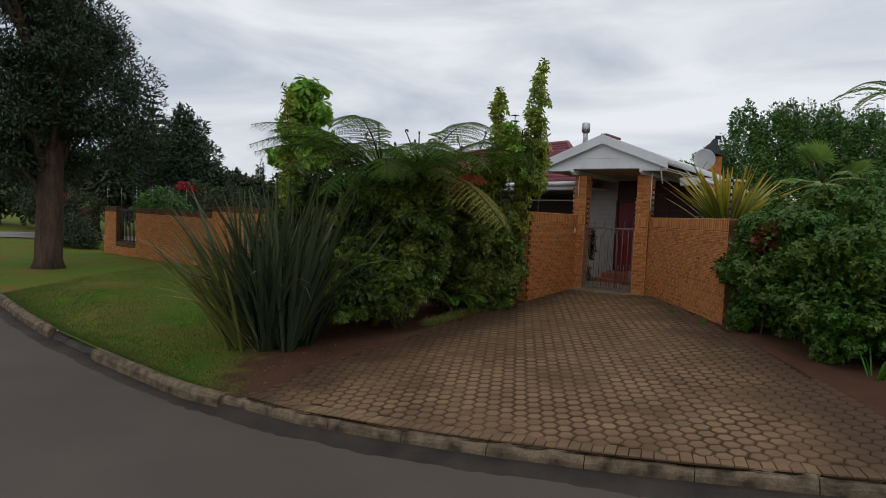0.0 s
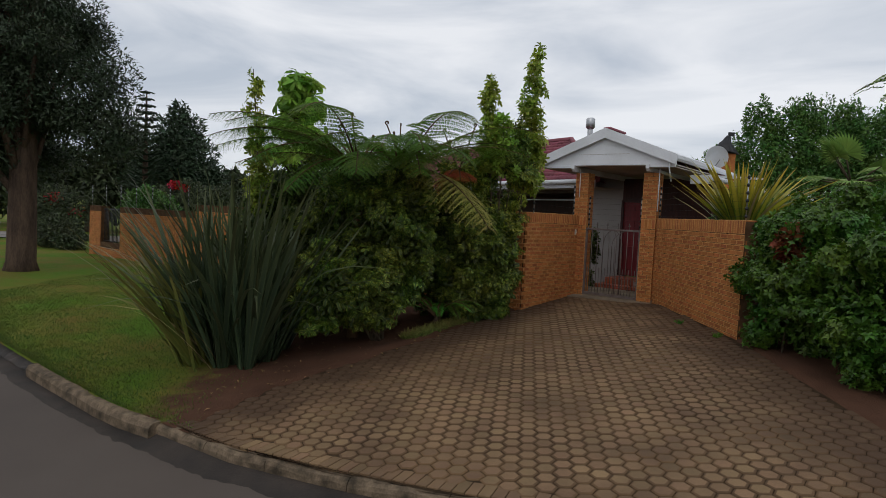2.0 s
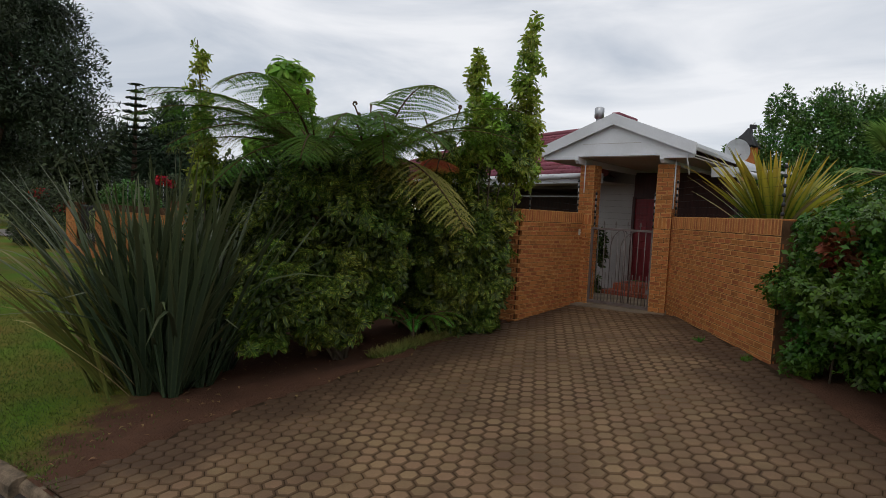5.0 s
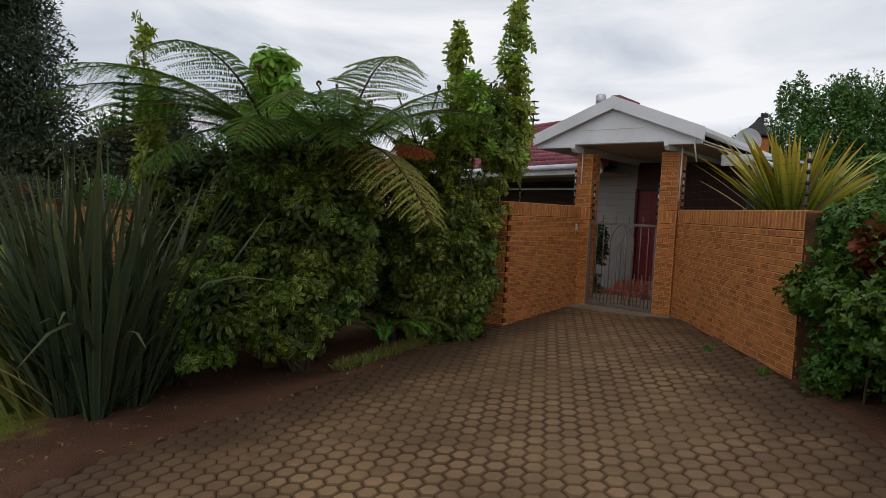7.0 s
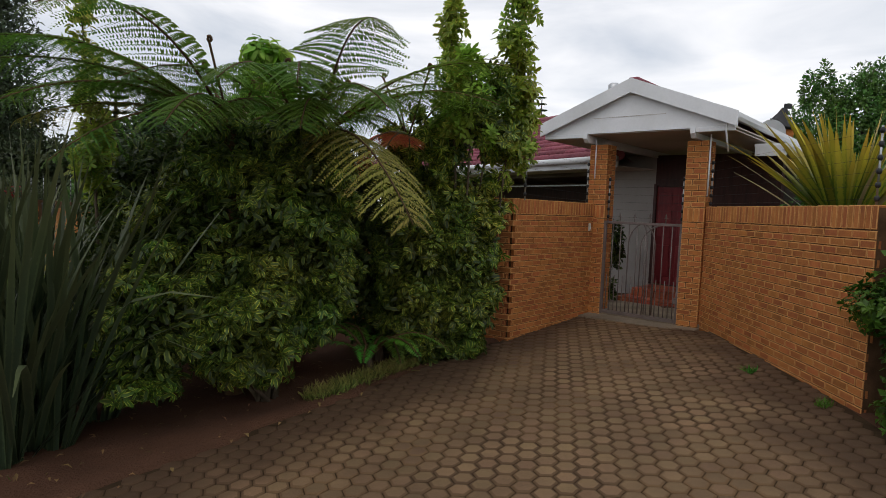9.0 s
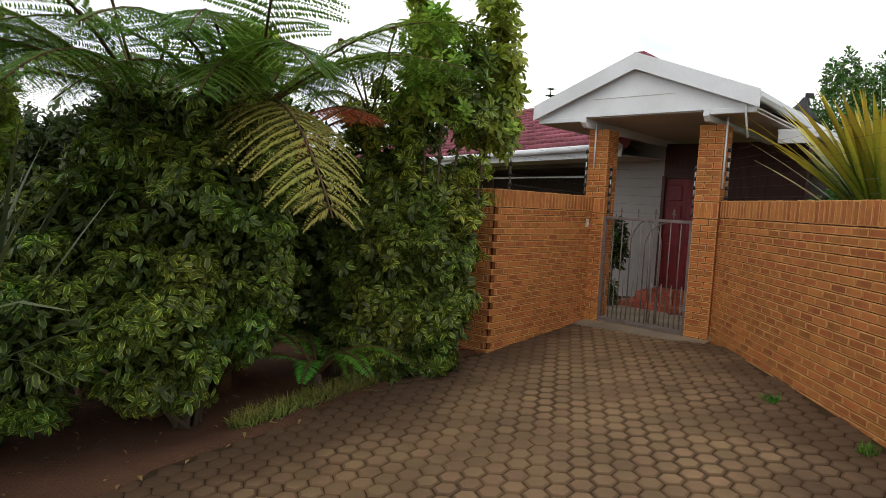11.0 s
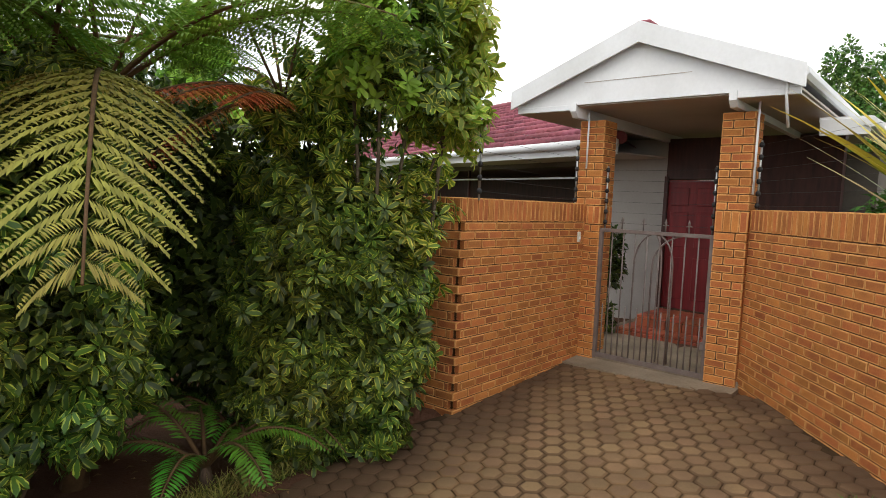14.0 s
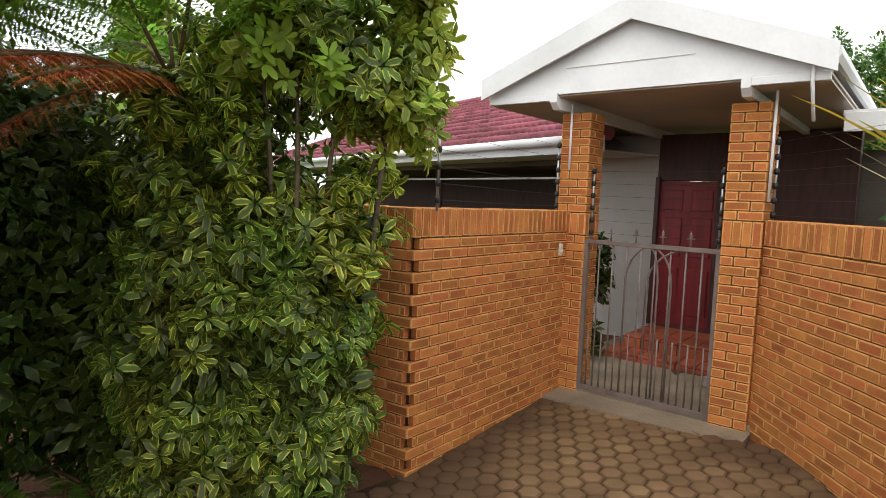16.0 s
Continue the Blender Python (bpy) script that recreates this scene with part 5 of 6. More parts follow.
tree_fern((-0.75, 9.95, ground_z(-0.75, 9.95)), (-0.52, 9.62, 2.38),
          [(-85, 1.85, 0.06, 0.19, 0.50, M_FERN_DEAD), (-92, 1.7, 0.10, 0.22, 0.46, M_FERN_DEAD), (-78, 1.6, 0.02, 0.16, 0.46, M_FERN_DEAD), (-112, 1.3, 0.0, 0.45, 0.4, M_FERN_DEAD), (60, 1.5, 0.8, 0.7, 0.9, F), (140, 1.6, 0.8, 0.7, 0.9, F)], 145, "thin tree fern with a dead red-brown frond")


def ground_fern(base, seed, az0, n, label, material):
    root = thing("ground_fern", Matrix.Translation(base), label, "fern", "ground ferns")
    rng = random.Random(seed)
    part("stock", tube(bmesh.new(), [(0, 0, -0.08), (0.01, 0, 0.08), (0, 0, 0.20)], [0.06, 0.05, 0.03], 8), M_BARK, root)
    for i in range(n):
        frond("frond", seed + i, Vector((0, 0, 0.18)), radians(az0 + i * 360 / n * 0.9), rng.uniform(0.8, 1.05), rng.uniform(0.9, 1.2), rng.uniform(0.8, 1.0), 0.34, material, root, pinnae=30, detail=1)
    return root


ground_fern((-0.75, 8.95, ground_z(-0.75, 8.95)), 160, -80, 8, "bright green sword fern under the shrubs", M_FERN_B)
ground_fern((-0.75, 9.45, ground_z(-0.75, 9.45)), 175, -60, 7, "dark green fern under the shrubs", M_FERN)


def tufts(name, label, seed, spots, n, height, material, parent_base=(0, 0, 0)):
    """Low strap-leaved ground cover in one mass."""
    rng = np.random.default_rng(seed)
    P, A, L, W = [], [], [], []
    for (x, y, r) in spots:
        for k in range(n):
            a, q = rng.uniform(0, math.tau), r * math.sqrt(rng.random())
            xx, yy = x + math.cos(a) * q, y + math.sin(a) * q
            P.append((xx, yy, ground_z(xx, yy) - 0.01))
            A.append((rng.normal(scale=0.6), rng.normal(scale=0.6), 1.0))
            L.append(height * rng.uniform(0.5, 1.2))
            W.append(0.008 * rng.uniform(0.7, 1.6))
    P, A = np.array(P), np.array(A)
    v, f, u = leaves(P, A, rng.normal(size=P.shape), np.array(L), np.array(W), droop=0.35)
    ob = raw_mesh(name, v, f, material, u)
    return tagged(ob, label, "ground cover", kind="stuff")


edge = [(-0.95 + 0.13 * i, 8.15 + 0.20 * i, 0.17) for i in range(9)]
tufts("mondo_grass", "low yellowing mondo grass along the paving edge", 71, [(x - 0.10, y, r) for x, y, r in edge], 420, 0.15, M_TUFT)
tufts("grass_tuft", "small green tufts at the foot of the wall", 72, [(3.35, 8.9, 0.05), (3.62, 7.9, 0.06)], 60, 0.10, M_FERN_B)

# short grass on the lawn near the kerb
rng = np.random.default_rng(73)
n = 75000
gx = rng.uniform(-10.5, -2.7, n)
go = 0.03 + rng.random(n) ** 2.0 * 11.0
gy = np.array([kerb_y(x) for x in gx]) + go
keep = (gx < -3.6 - 0.10 * (gy - 5) + rng.normal(scale=0.5, size=n)) & ((gx + 3.4) ** 2 + (gy - 6.95) ** 2 > 0.5)
gx, gy = gx[keep], gy[keep]
gp = np.stack([gx, gy, np.array([ground_z(a, b) for a, b in zip(gx, gy)])], axis=1)
v, f, u = leaves(gp, rng.normal(scale=0.5, size=gp.shape) + np.array([0, 0, 1.0]), rng.normal(size=gp.shape), rng.uniform(0.02, 0.05, len(gp)), rng.uniform(0.006, 0.012, len(gp)))
tagged(raw_mesh("lawn_grass", v, f, M_GRASS, u), "short mown green lawn grass", "grass", kind="stuff")

# fallen leaves on the soil
n = 260
lx, ly = rng.uniform(-3.2, 0.2, n), rng.uniform(4.6, 9.4, n)
keep = np.array([x < pave_left_x(y) + 0.25 for x, y in zip(lx, ly)])
lx, ly = lx[keep], ly[keep]
gp = np.stack([lx, ly, np.array([ground_z(a, b) + 0.03 for a, b in zip(lx, ly)])], axis=1)
v, f, u = leaves(gp, rng.normal(size=gp.shape) * np.array([1, 1, 0.12]), np.tile([[0, 0, 1.0]], (len(gp), 1)), rng.uniform(0.04, 0.09, len(gp)), rng.uniform(0.018, 0.035, len(gp)))
tagged(raw_mesh("leaf_litter", v, f, M_LITTER, u), "dry fallen leaves scattered on the soil", "leaf litter", kind="stuff")

# ---- right of the drive ----
R_LOBES = [(4.30, 6.75, 0.95, 0.50, 0.85, 1.0), (4.55, 5.6, 0.75, 0.72, 0.8, 0.85), (5.1, 7.1, 1.2, 0.8, 0.9, 0.9), (5.5, 5.8, 0.85, 0.8, 0.9, 1.0), (4.35, 7.45, 1.25, 0.45, 0.45, 0.75), (5.6, 4.9, 0.5, 0.7, 0.6, 0.8), (4.02, 7.3, 0.95, 0.34, 0.42, 1.05)]


def build_r(root, rel):
    stems(root, 3, rel, 0.025)
    whorl_crown("foliage", 51, sublobes(50, rel, 220, 0.20), 13000, M_RBUSH, root, 5, 0.072, 0.034, 0.75)
    leaf_crown("inner_foliage", 52, shrunk(rel, 0.82), 14000, M_RBUSH, root, 0.09, 0.045, 0.75)


shrub("green_bush", "dense glossy bright green bush beside the drive", (4.8, 6.4, ground_z(4.8, 6.4)), R_LOBES, build_r)

shrub("dark_shrub", "dark green shrub behind the brick wall beside the porch", gate_at(2.4, 1.8, 0), [(*gate_at(2.1, 1.3, 1.3), 0.5, 0.5, 0.75), (*gate_at(2.9, 1.8, 1.5), 0.7, 0.6, 0.9), (*gate_at(2.2, 2.3, 1.2), 0.6, 0.6, 1.1)],
      lambda root, rel: (stems(root, 15, rel, 0.03), leaf_crown("foliage", 54, rel, 12000, M_RTREE, root, 0.10, 0.045, 0.6)))
redleaf = thing("red_leaf_spray", Matrix.Translation((4.12, 6.95, ground_z(4.12, 6.95))), "spray of reddish brown leaves in the green bush", "shrub")
shoot(redleaf, 201, [(0, 0, -0.05), (0.05, 0, 0.9), (-0.05, -0.1, 1.75)], 0.015, M_REDLEAF, 5, 0.12, 0.7, 0.14, 6)
strap = thing("strap_leaf_plant", Matrix.Translation((4.45, 4.75, ground_z(4.45, 4.75))), "small bright green strap-leaved plant at the bed's edge", "strap-leaved plant")
blade_fan(203, 16, (0, 0, 0), 0.08, 0.55, 0.05, M_FERN_B, strap, lean=(0.3, 0.95), droop=0.5)
golden = thing("golden_flax", Matrix.Translation((4.62, 9.9, 0.1)), "golden yellow-green strap-leaved plant behind the brick wall", "strap-leaved plant")
blade_fan(55, 62, (0, 0, 1.38), 0.14, 1.45, 0.115, M_GOLD, golden, lean=(0.05, 0.5), droop=0.15)
blade_fan(53, 60, (0, 0, 1.40), 0.12, 1.36, 0.13, M_GOLD, golden, lean=(0.5, 1.12), droop=0.3)
blade_fan(57, 14, (0, 0, 1.42), 0.10, 1.6, 0.12, M_GOLD, golden, lean=(0.6, 1.0), droop=0.2, sector=(1.5, 2.5))
blade_fan(56, 6, (0, 0, 1.30), 0.12, 1.2, 0.07, M_DRYBLADE, golden, lean=(0.8, 1.15), droop=0.5)
part("trunk", tube(bmesh.new(), [(0, 0, -0.2), (0.03, 0, 0.6), (0, 0, 1.3)], [0.14, 0.11, 0.09], 8), M_BARK, golden)

dark = shrub("dark_thicket", "dark green thicket behind the wall", (7.0, 9.6, 0.2), [(6.2, 8.8, 1.2, 0.9, 0.9, 1.1), (7.2, 9.4, 1.4, 1.2, 1.0, 1.2), (8.4, 9.2, 1.5, 1.3, 1.0, 1.3), (5.6, 10.4, 1.2, 0.9, 0.9, 0.9), (7.6, 7.2, 1.0, 1.2, 1.2, 1.1)],
             lambda root, rel: (stems(root, 6, rel, 0.04), leaf_crown("foliage", 57, rel, 30000, M_RTREE, root, 0.12, 0.05, 0.6)))


def fan_palm(base, h, n, size, seed, label, material):
    """A trunk and round pleated leaves of narrow fingers on stalks."""
    root = thing("fan_palm", Matrix.Translation(base), label, "palm")
    part("trunk", tube(bmesh.new(), [(0, 0, -0.2), (0.03, 0, h * 0.5), (0, 0, h)], [0.14, 0.11, 0.09], 9), M_BARK, root)
    rng = np.random.default_rng(seed)
    for i in range(n):
        a = i * 2.4
        el = rng.uniform(-0.2, 1.2)
        d = np.array([math.cos(a) * math.cos(el), math.sin(a) * math.cos(el), math.sin(el)])
        c = np.array([0, 0, h]) + d * size * 0.8
        st = part("stalk", tube(bmesh.new(), [(0, 0, h), Vector(c)], [0.018, 0.010], 5), M_STEM, root)
        sd = unit(np.cross(d, [0.01, 0, 1])[None])[0]
        th = np.linspace(-2.0, 2.0, 26)[:, None]
        al = d * np.cos(th) + sd * np.sin(th)
        P = np.tile(c, (26, 1))
        v, f, u = leaves(P, al, np.tile(np.cross(sd, d), (26, 1)), size * 0.62 * np.cos(th[:, 0] * 0.35), np.full(26, size * 0.075), droop=0.15)
        raw_mesh("leaf", v, f, material, u, st)
    return root


fan_palm((6.6, 10.2, 0.1), 2.4, 15, 0.75, 58, "fan palm with light green pleated leaves", M_PALM)

banana = thing("banana_palm", Matrix.Translation((8.6, 10.9, 0.1)), "tall palm with ragged paddle leaves", "palm")
part("trunk", tube(bmesh.new(), [(0, 0, -0.2), (0, 0, 2), (0.05, 0, 4.3)], [0.16, 0.13, 0.09], 9), M_BARK, banana)
for i in range(9):
    fr = frond("frond", 300 + i, Vector((0.05, 0, 4.2)), i * 0.75 + 0.3, 1.7, 0.95, 0.85, 0.75, M_PALM if i % 3 else M_RTREE, banana, pinnae=20, detail=2)

# ---- trees beyond ----
def tree(label, base, trunk, limbs, lobes, n, material, seed, leaf=0.3, wide=0.13, shell=0.6, name="tree"):
    root = thing(name, Matrix.Translation(base), label, "tree", "background trees")
    part("trunk", tube(bmesh.new(), [(0, 0, -0.2), (0, 0, 0.25), (0.04, 0.02, trunk[1] * 0.35), (0, 0.05, trunk[1] * 0.7), (0, 0, trunk[1])], [trunk[0] * 1.4, trunk[0], trunk[0] * 0.85, trunk[0] * 0.55, trunk[0] * 0.12], 12), M_BARK, root)
    rng = random.Random(seed)
    for lo in lobes[:limbs]:
        s = Vector((0, 0, min(trunk[1] * 0.8, max(trunk[1] * 0.18, lo[2] * 0.55))))
        e = Vector(lo[:3])
        m = s.lerp(e, 0.5) + Vector((0, 0, rng.uniform(-0.2, 0.4)))
        part("limb", tube(bmesh.new(), [s, m, e], [trunk[0] * 0.4, trunk[0] * 0.25, 0.02], 7), M_BARK, root)
    leaf_crown("crown", seed, lobes, n, material, root, leaf, wide, shell)
    return root


def clumps(seed, n, centre, r, size):
    """Many uneven small lobes spread through an ellipsoid."""
    rng = np.random.default_rng(seed)
    d = unit(rng.normal(size=(n, 3))) * (rng.random((n, 1)) ** 0.45)
    return [(centre[0] + a * r[0], centre[1] + b * r[1], centre[2] + c * r[2], size * rng.uniform(0.7, 1.4), size * rng.uniform(0.7, 1.4), size * rng.uniform(0.45, 0.9)) for a, b, c in d]


big = clumps(80, 46, (-0.3, 0, 6.4), (1.75, 2.2, 3.9), 0.85) + clumps(81, 12, (-1.6, 0, 3.8), (2.6, 2.2, 0.9), 0.85) + [(0, 0, 11.0, 1.1, 1.1, 1.2), (2.2, 0.3, 3.6, 1.0, 1.0, 0.6), (2.3, 0, 5.1, 0.9, 0.9, 1.0), (2.6, 0, 4.0, 0.95, 0.9, 0.7), (1.6, 0, 4.4, 1.0, 1.0, 0.9)]
tree("large dark conifer with a bare rough trunk on the lawn", (-12.6, 13.95, ground_z(-12.6, 13.95)), (0.36, 10.5), 40, big, 110000, M_PINE, 82, 0.14, 0.042, 0.85, "conifer_tree")
tree("dark conical conifer in the distance", (-17.5, 31.0, -0.45), (0.3, 7.0), 6, [(0, 0, 2.6, 2.5, 2.4, 2.2), (0, 0, 4.1, 2.0, 2.0, 1.8), (0.1, 0, 5.6, 1.25, 1.3, 1.4), (0, 0, 6.9, 0.4, 0.4, 0.6), (-1.5, 0, 3.2, 1.3, 1.2, 1.3), (1.6, 0, 2.8, 1.2, 1.2, 1.5)], 20000, M_PINE2, 84, 0.30, 0.10, 0.6, "conifer_tree")
tree("dark broad tree beyond the side road", (-24.0, 33.0, -0.45), (0.3, 5.0), 4, clumps(85, 20, (0, 0, 3.2), (4.5, 2.5, 2.4), 1.3), 16000, M_HEDGE, 86, 0.34, 0.16, 0.7, "broad_tree")
tree("dark broad tree beyond the side road", (-33.0, 36.0, -0.45), (0.3, 5.0), 4, clumps(87, 22, (0, 0, 3.4), (5.5, 2.5, 2.8), 1.5), 16000, M_HEDGE, 88, 0.36, 0.18, 0.7, "broad_tree")
tree("dark broad tree beyond the side road", (-15.5, 36.5, -0.45), (0.3, 4.0), 4, clumps(89, 16, (0, 0, 2.2), (4.0, 2.0, 1.7), 1.1), 12000, M_HEDGE, 90, 0.32, 0.16, 0.7, "broad_tree")
lime = thing("lime_tree", Matrix.Translation((-7.1, 20.2, -0.2)), "lime green umbrella-leaved tree behind the tree ferns", "tree", "background trees")
part("trunk", tube(bmesh.new(), [(0, 0, -0.2), (0.05, 0, 2.5), (-0.05, 0, 4.4), (0, 0, 6.1)], [0.12, 0.10, 0.07, 0.03], 9), M_BARK, lime)
LIME_LOBES = [(0.0, 0, 6.2, 0.72, 0.6, 0.50), (-0.35, 0, 5.55, 0.50, 0.5, 0.50), (0.45, 0, 5.4, 0.50, 0.5, 0.45), (-0.45, 0, 4.75, 0.60, 0.5, 0.45), (0.1, 0, 4.6, 0.55, 0.5, 0.5), (0.55, 0, 4.35, 0.75, 0.6, 0.3), (-0.9, 0, 3.75, 0.6, 0.6, 0.4), (0.2, 0, 3.6, 0.9, 0.8, 0.5), (1.2, 0, 3.7, 0.5, 0.5, 0.3)]
for a, b, c, *_ in LIME_LOBES:
    part("limb", tube(bmesh.new(), [(0, 0, c - 1.0), (a * 0.6, b, c - 0.35), (a, b, c)], [0.05, 0.035, 0.015], 6), M_BARK, lime)
whorl_crown("crown", 92, LIME_LOBES, 560, M_LIME, lime, 8, 0.40, 0.14, 0.9, tilt=-0.3, blunt=True)

lone = thing("sapling", Matrix.Translation((-3.8, 8.5, ground_z(-3.8, 8.5))), "slender upright green sapling above the flax", "tree")
shoot(lone, 94, [(0, 0, -0.1), (0.02, 0, 1.6), (0.0, -0.1, 3.1), (-0.08, -0.2, 4.45)], 0.03, M_YOUNG, 15, 0.10, 0.45, 0.17, 7)

right = [(11.3, 26, 4.6, 1.1, 1.2, 1.6), (12.6, 26, 5.1, 1.1, 1.2, 1.9), (14.0, 26, 5.2, 1.2, 1.2, 1.9), (15.3, 26, 5.1, 1.2, 1.2, 1.8), (16.6, 26, 5.0, 1.3, 1.2, 1.8), (18.4, 26, 4.8, 1.5, 1.3, 1.9), (20.5, 26, 4.4, 1.6, 1.3, 2.0), (10.0, 26, 3.9, 1.0, 1.0, 1.3), (14.0, 25.5, 2.6, 4.5, 1.5, 2.4), (9.0, 26.5, 3.2, 1.2, 1.0, 1.2)]
spikes = [(10.9 + 0.62 * i, 26.0 + 0.3 * (i % 3), 6.55 + 0.35 * math.sin(i * 2.1) - 0.05 * abs(i - 5), 0.26, 0.26, 0.7) for i in range(15)]
tree("row of bright green upright trees behind the house", (14.0, 26.0, -0.1), (0.25, 5.0), 9, [(a - 14.0, b - 26.0, c + 0.1, d, e, f) for a, b, c, d, e, f in right + spikes], 80000, M_RTREE, 95, 0.15, 0.075, 0.55, "broadleaf_tree")


def norfolk(base, h, r, seed):
    """A tall thin conifer with flat tiers of upturned branches."""
    root = thing("norfolk_pine", Matrix.Translation(base), "slender tiered pine seen against the sky", "tree", "background trees")
    part("trunk", tube(bmesh.new(), [(0, 0, 0), (0, 0, h)], [0.22, 0.03], 7), M_BARK, root)
    P, A, N, L, W = [], [], [], [], []
    rng = np.random.default_rng(seed)
    for i in range(15):
        z = h * (0.35 + 0.64 * i / 14)
        rr = r * (1.02 - i / 15)
        for k in range(7):
            a = k * math.tau / 7 + i
            d = np.array([math.cos(a), math.sin(a), 0.0])
            for q in np.linspace(0.05, 1, 12):
                c = np.array([0, 0, z]) + d * rr * q + np.array([0, 0, 0.25 * rr * q * q])
                for s in (-1, 1):
                    P.append(c)
                    A.append(d + s * np.array([-d[1], d[0], 0]) * 0.8 + np.array([0, 0, 0.5]))
                    N.append((0, 0, 1))
                    L.append(0.34 * (1.2 - 0.5 * q))
                    W.append(0.11)
    v, f, u = leaves(np.array(P), np.array(A), np.array(N), np.array(L), np.array(W))
    raw_mesh("foliage", v, f, M_PINE2, u, root)
    return root


norfolk((1.9, 51.0, -0.5), 11.0, 1.3, 97)
norfolk((-17.3, 27.5, -0.5), 7.4, 1.2, 98)
for x, y, h in ((-16.0, 39.0, 5.0), (-14.2, 40.5, 5.3), (-13.2, 43.0, 5.0)):
    tree("narrow dark cypress spire in the distance", (x, y, -0.4), (0.1, h), 0, [(0, 0, h * 0.25, 0.55, 0.55, h * 0.28), (0, 0, h * 0.55, 0.42, 0.42, h * 0.3), (0, 0, h * 0.82, 0.22, 0.22, h * 0.2)], 2500, M_PINE2, int(h * 10), 0.22, 0.07, 0.6, "cypress")

# by the far wall: a low bush, a round green shrub above the coping, red flowers
shrub("low_bush", "dark rounded bush at the end of the boundary wall", (-17.2, 21.4, -0.45), [(-17.2, 21.4, 0.15, 0.9, 0.8, 0.7), (-16.3, 20.9, -0.1, 0.6, 0.6, 0.4), (-17.9, 22.0, 0.0, 0.8, 0.7, 0.5)], lambda root, rel: leaf_crown("foliage", 110, rel, 6000, M_HEDGE, root, 0.14, 0.05, 0.6))
shrub("round_shrub", "round light green shrub behind the boundary wall", (-13.0, 20.5, -0.4), [(-13.0, 20.5, 1.3, 0.9, 0.8, 0.75), (-12.2, 20.2, 1.1, 0.6, 0.6, 0.6)], lambda root, rel: (stems(root, 7, rel, 0.04), leaf_crown("foliage", 112, rel, 6000, M_RTREE, root, 0.14, 0.06, 0.6)))
shrub("flowering_shrub", "grey-green shrub with red flowers behind the wall", (-13.5, 24.5, -0.4), [(-13.5, 24.5, 1.6, 1.6, 0.9, 0.9), (-11.2, 23.5, 1.5, 1.4, 0.9, 0.8)], lambda root, rel: (stems(root, 8, rel, 0.04), leaf_crown("foliage", 114, rel, 8000, M_HEDGE, root, 0.16, 0.06, 0.6), leaf_crown("blossom", 115, [(-0.3, -0.6, 2.7, 0.28, 0.2, 0.14), (0.1, -0.5, 2.6, 0.2, 0.2, 0.12)], 300, M_RED, root, 0.12, 0.08, 0.9)))
shrub("flowering_shrub", "dark shrub with scattered red flowers by the side road", (-20.5, 26.5, -0.4), [(-20.5, 26.0, 1.0, 1.6, 0.9, 1.0), (-22.5, 27.0, 1.2, 1.4, 0.9, 1.1)], lambda root, rel: (stems(root, 9, rel, 0.04), leaf_crown("foliage", 116, rel, 8000, M_HEDGE, root, 0.16, 0.06, 0.6), leaf_crown("blossom", 117, [(-0.2, -0.9, 1.9, 0.5, 0.2, 0.3), (0.9, -0.8, 1.3, 0.4, 0.2, 0.2)], 160, M_RED, root, 0.12, 0.08, 0.9)))

grille = thing("steel_grille", Matrix.Translation(far2) @ pose(0, 0, 0, 0, 0, 149), "dark steel grille set into the boundary wall", "grille")
for i in range(14):
    part("bar", tube(bmesh.new(), [(0.05 + i * 0.095, -0.1, 0.04), (0.05 + i * 0.095, -0.1, 1.25)], 0.012, 5), M_BLACK, grille)
for z in (0.08, 1.2):
    part("rail", tube(bmesh.new(), [(0, -0.1, z), (1.35, -0.1, z)], 0.018, 5), M_BLACK, grille)
for i in range(7):
    q = far4.lerp(far, i / 6.5)
    fence_post(Matrix.Translation((q.x, q.y + 0.15, 1.31)), 0.75)

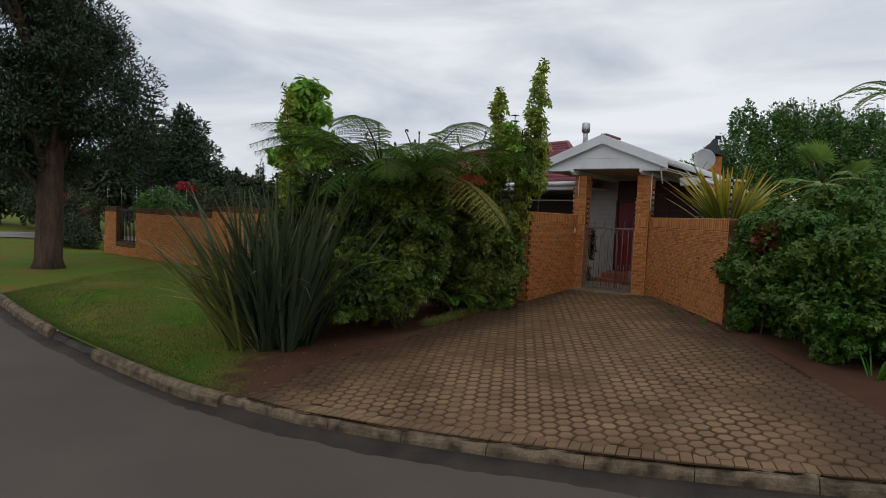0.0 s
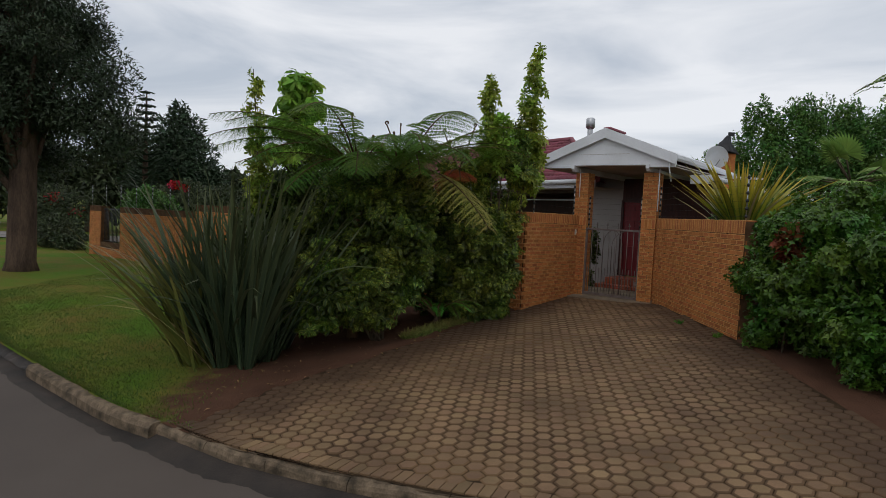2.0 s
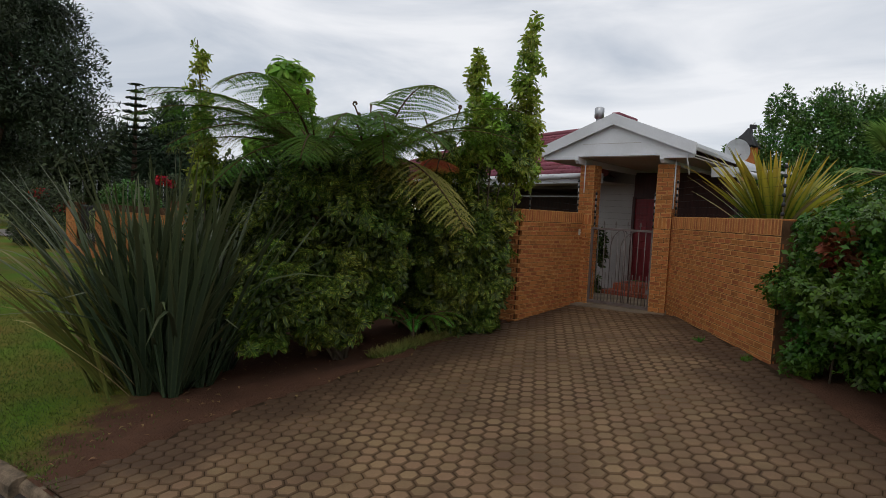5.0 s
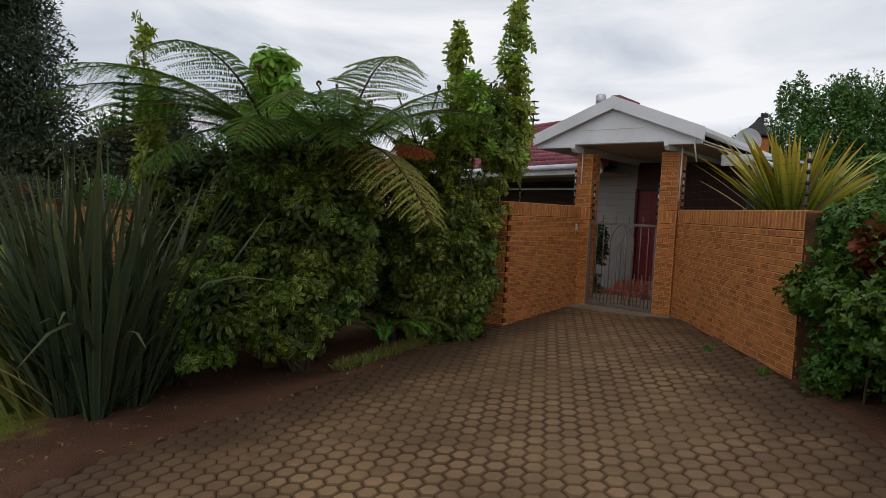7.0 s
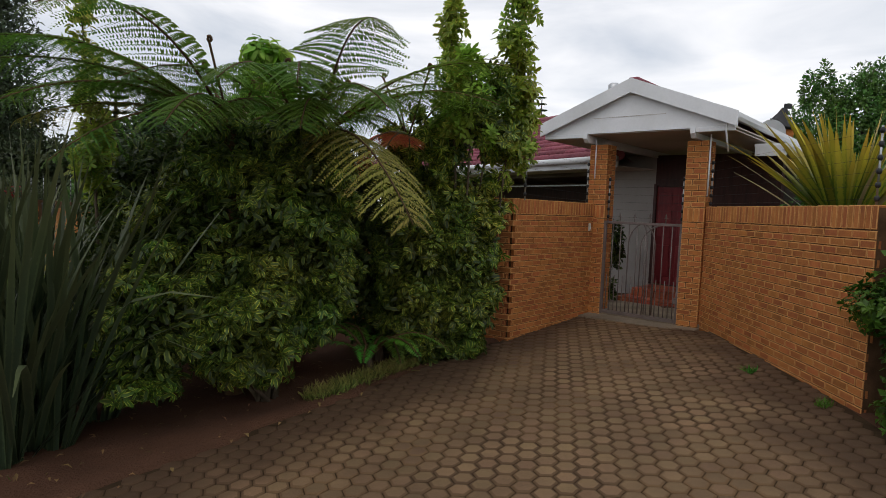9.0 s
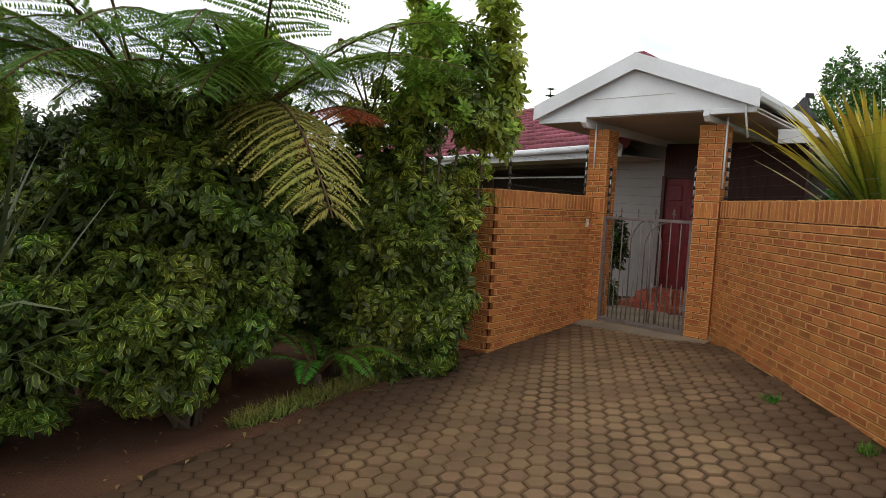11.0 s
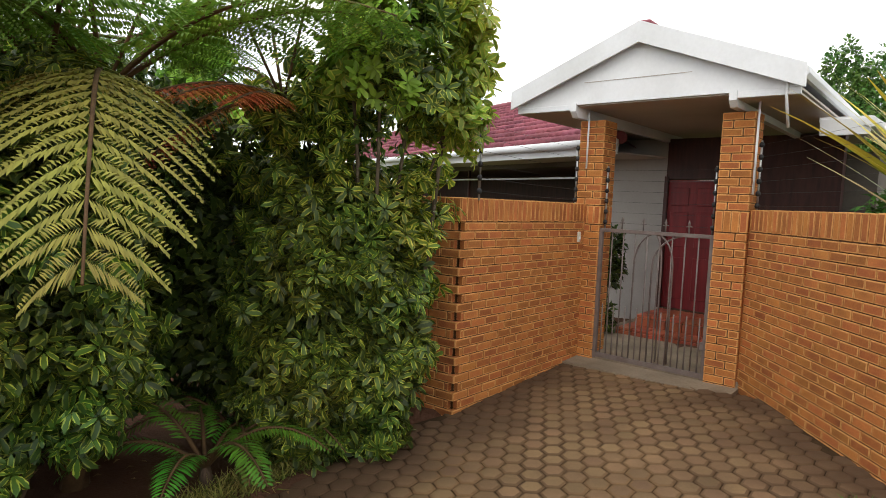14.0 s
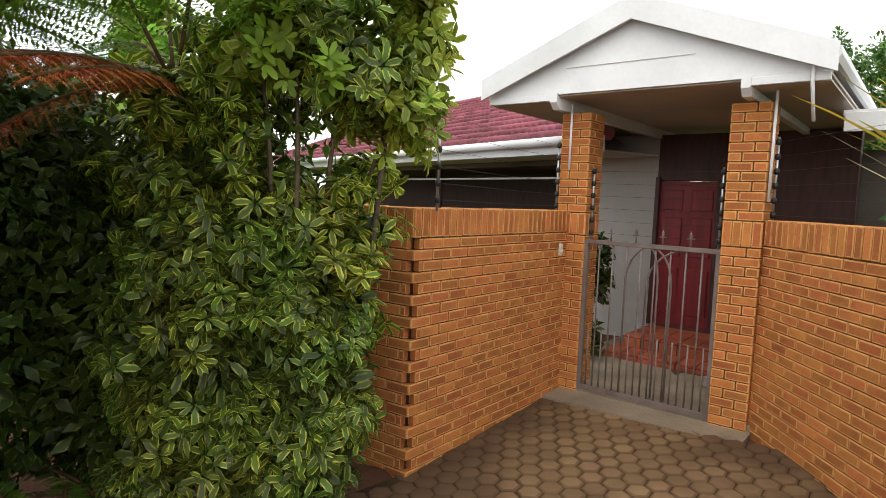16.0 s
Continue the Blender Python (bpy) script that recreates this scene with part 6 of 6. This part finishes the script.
# ---- cowl, dish ----
stack = thing("chimney_stack", Matrix.Translation((9.0, 23.4, 0.0)), "brick chimney with a black pointed cowl and vane", "chimney")
part("shaft", box(bmesh.new(), (0, 0, 2.2), (0.62, 0.62, 4.6), bevel=0.01), M_BRICK, stack)
part("cowl", tube(bmesh.new(), [(0, 0, 4.5), (0, 0, 4.56), (0.05, 0, 5.02), (0.12, 0, 5.2)], [0.55, 0.56, 0.16, 0.10], 4), M_BLACK, stack, "black steel cowl")
part("vane", box(bmesh.new(), (0.2, 0, 5.28), (0.24, 0.05, 0.16), bevel=0.01), M_BLACK, stack)
dish = thing("satellite_dish", Matrix.Translation((8.25, 22.2, 3.6)), "white round satellite dish on a short pole", "satellite dish")
bm = bmesh.new()
rings = []
for i in range(7):
    r = 0.42 * i / 6
    rings.append([bm.verts.new((r * math.cos(a), -0.16 + 0.16 * (i / 6) ** 2 * -1 + 0.16, r * math.sin(a) + 0.62)) for a in np.linspace(0, math.tau, 24, endpoint=False)] if i else [bm.verts.new((0, 0, 0.62))])
for k in range(24):
    bm.faces.new((rings[0][0], rings[1][k], rings[1][(k + 1) % 24]))
for a, b in zip(rings[1:], rings[2:]):
    for k in range(24):
        bm.faces.new((a[k], b[k], b[(k + 1) % 24], a[(k + 1) % 24]))
bmesh.ops.solidify(bm, geom=bm.faces[:], thickness=0.012)
part("reflector", bm, M_WHITE, dish)
part("pole", tube(bmesh.new(), [(0, 0.05, -0.6), (0, 0.05, 0.6)], 0.025, 8), M_STEEL, dish)
part("arm", tube(bmesh.new(), [(0, -0.05, 0.3), (0, -0.5, 0.5)], 0.014, 6), M_STEEL, dish)

# plants just inside the gate
shrub("pot_plant", "dark leafy plants inside the gate beside the steps", gate_at(-1.25, 1.4, 0), [(*gate_at(-1.18, 1.25, 0.25), 0.16, 0.2, 0.25), (*gate_at(-1.35, 1.8, 1.0), 0.2, 0.22, 0.45)], lambda root, rel: (stems(root, 12, rel, 0.015), leaf_crown("foliage", 120, rel, 1200, M_SCHEF_D, root, 0.12, 0.05, 0.7)))
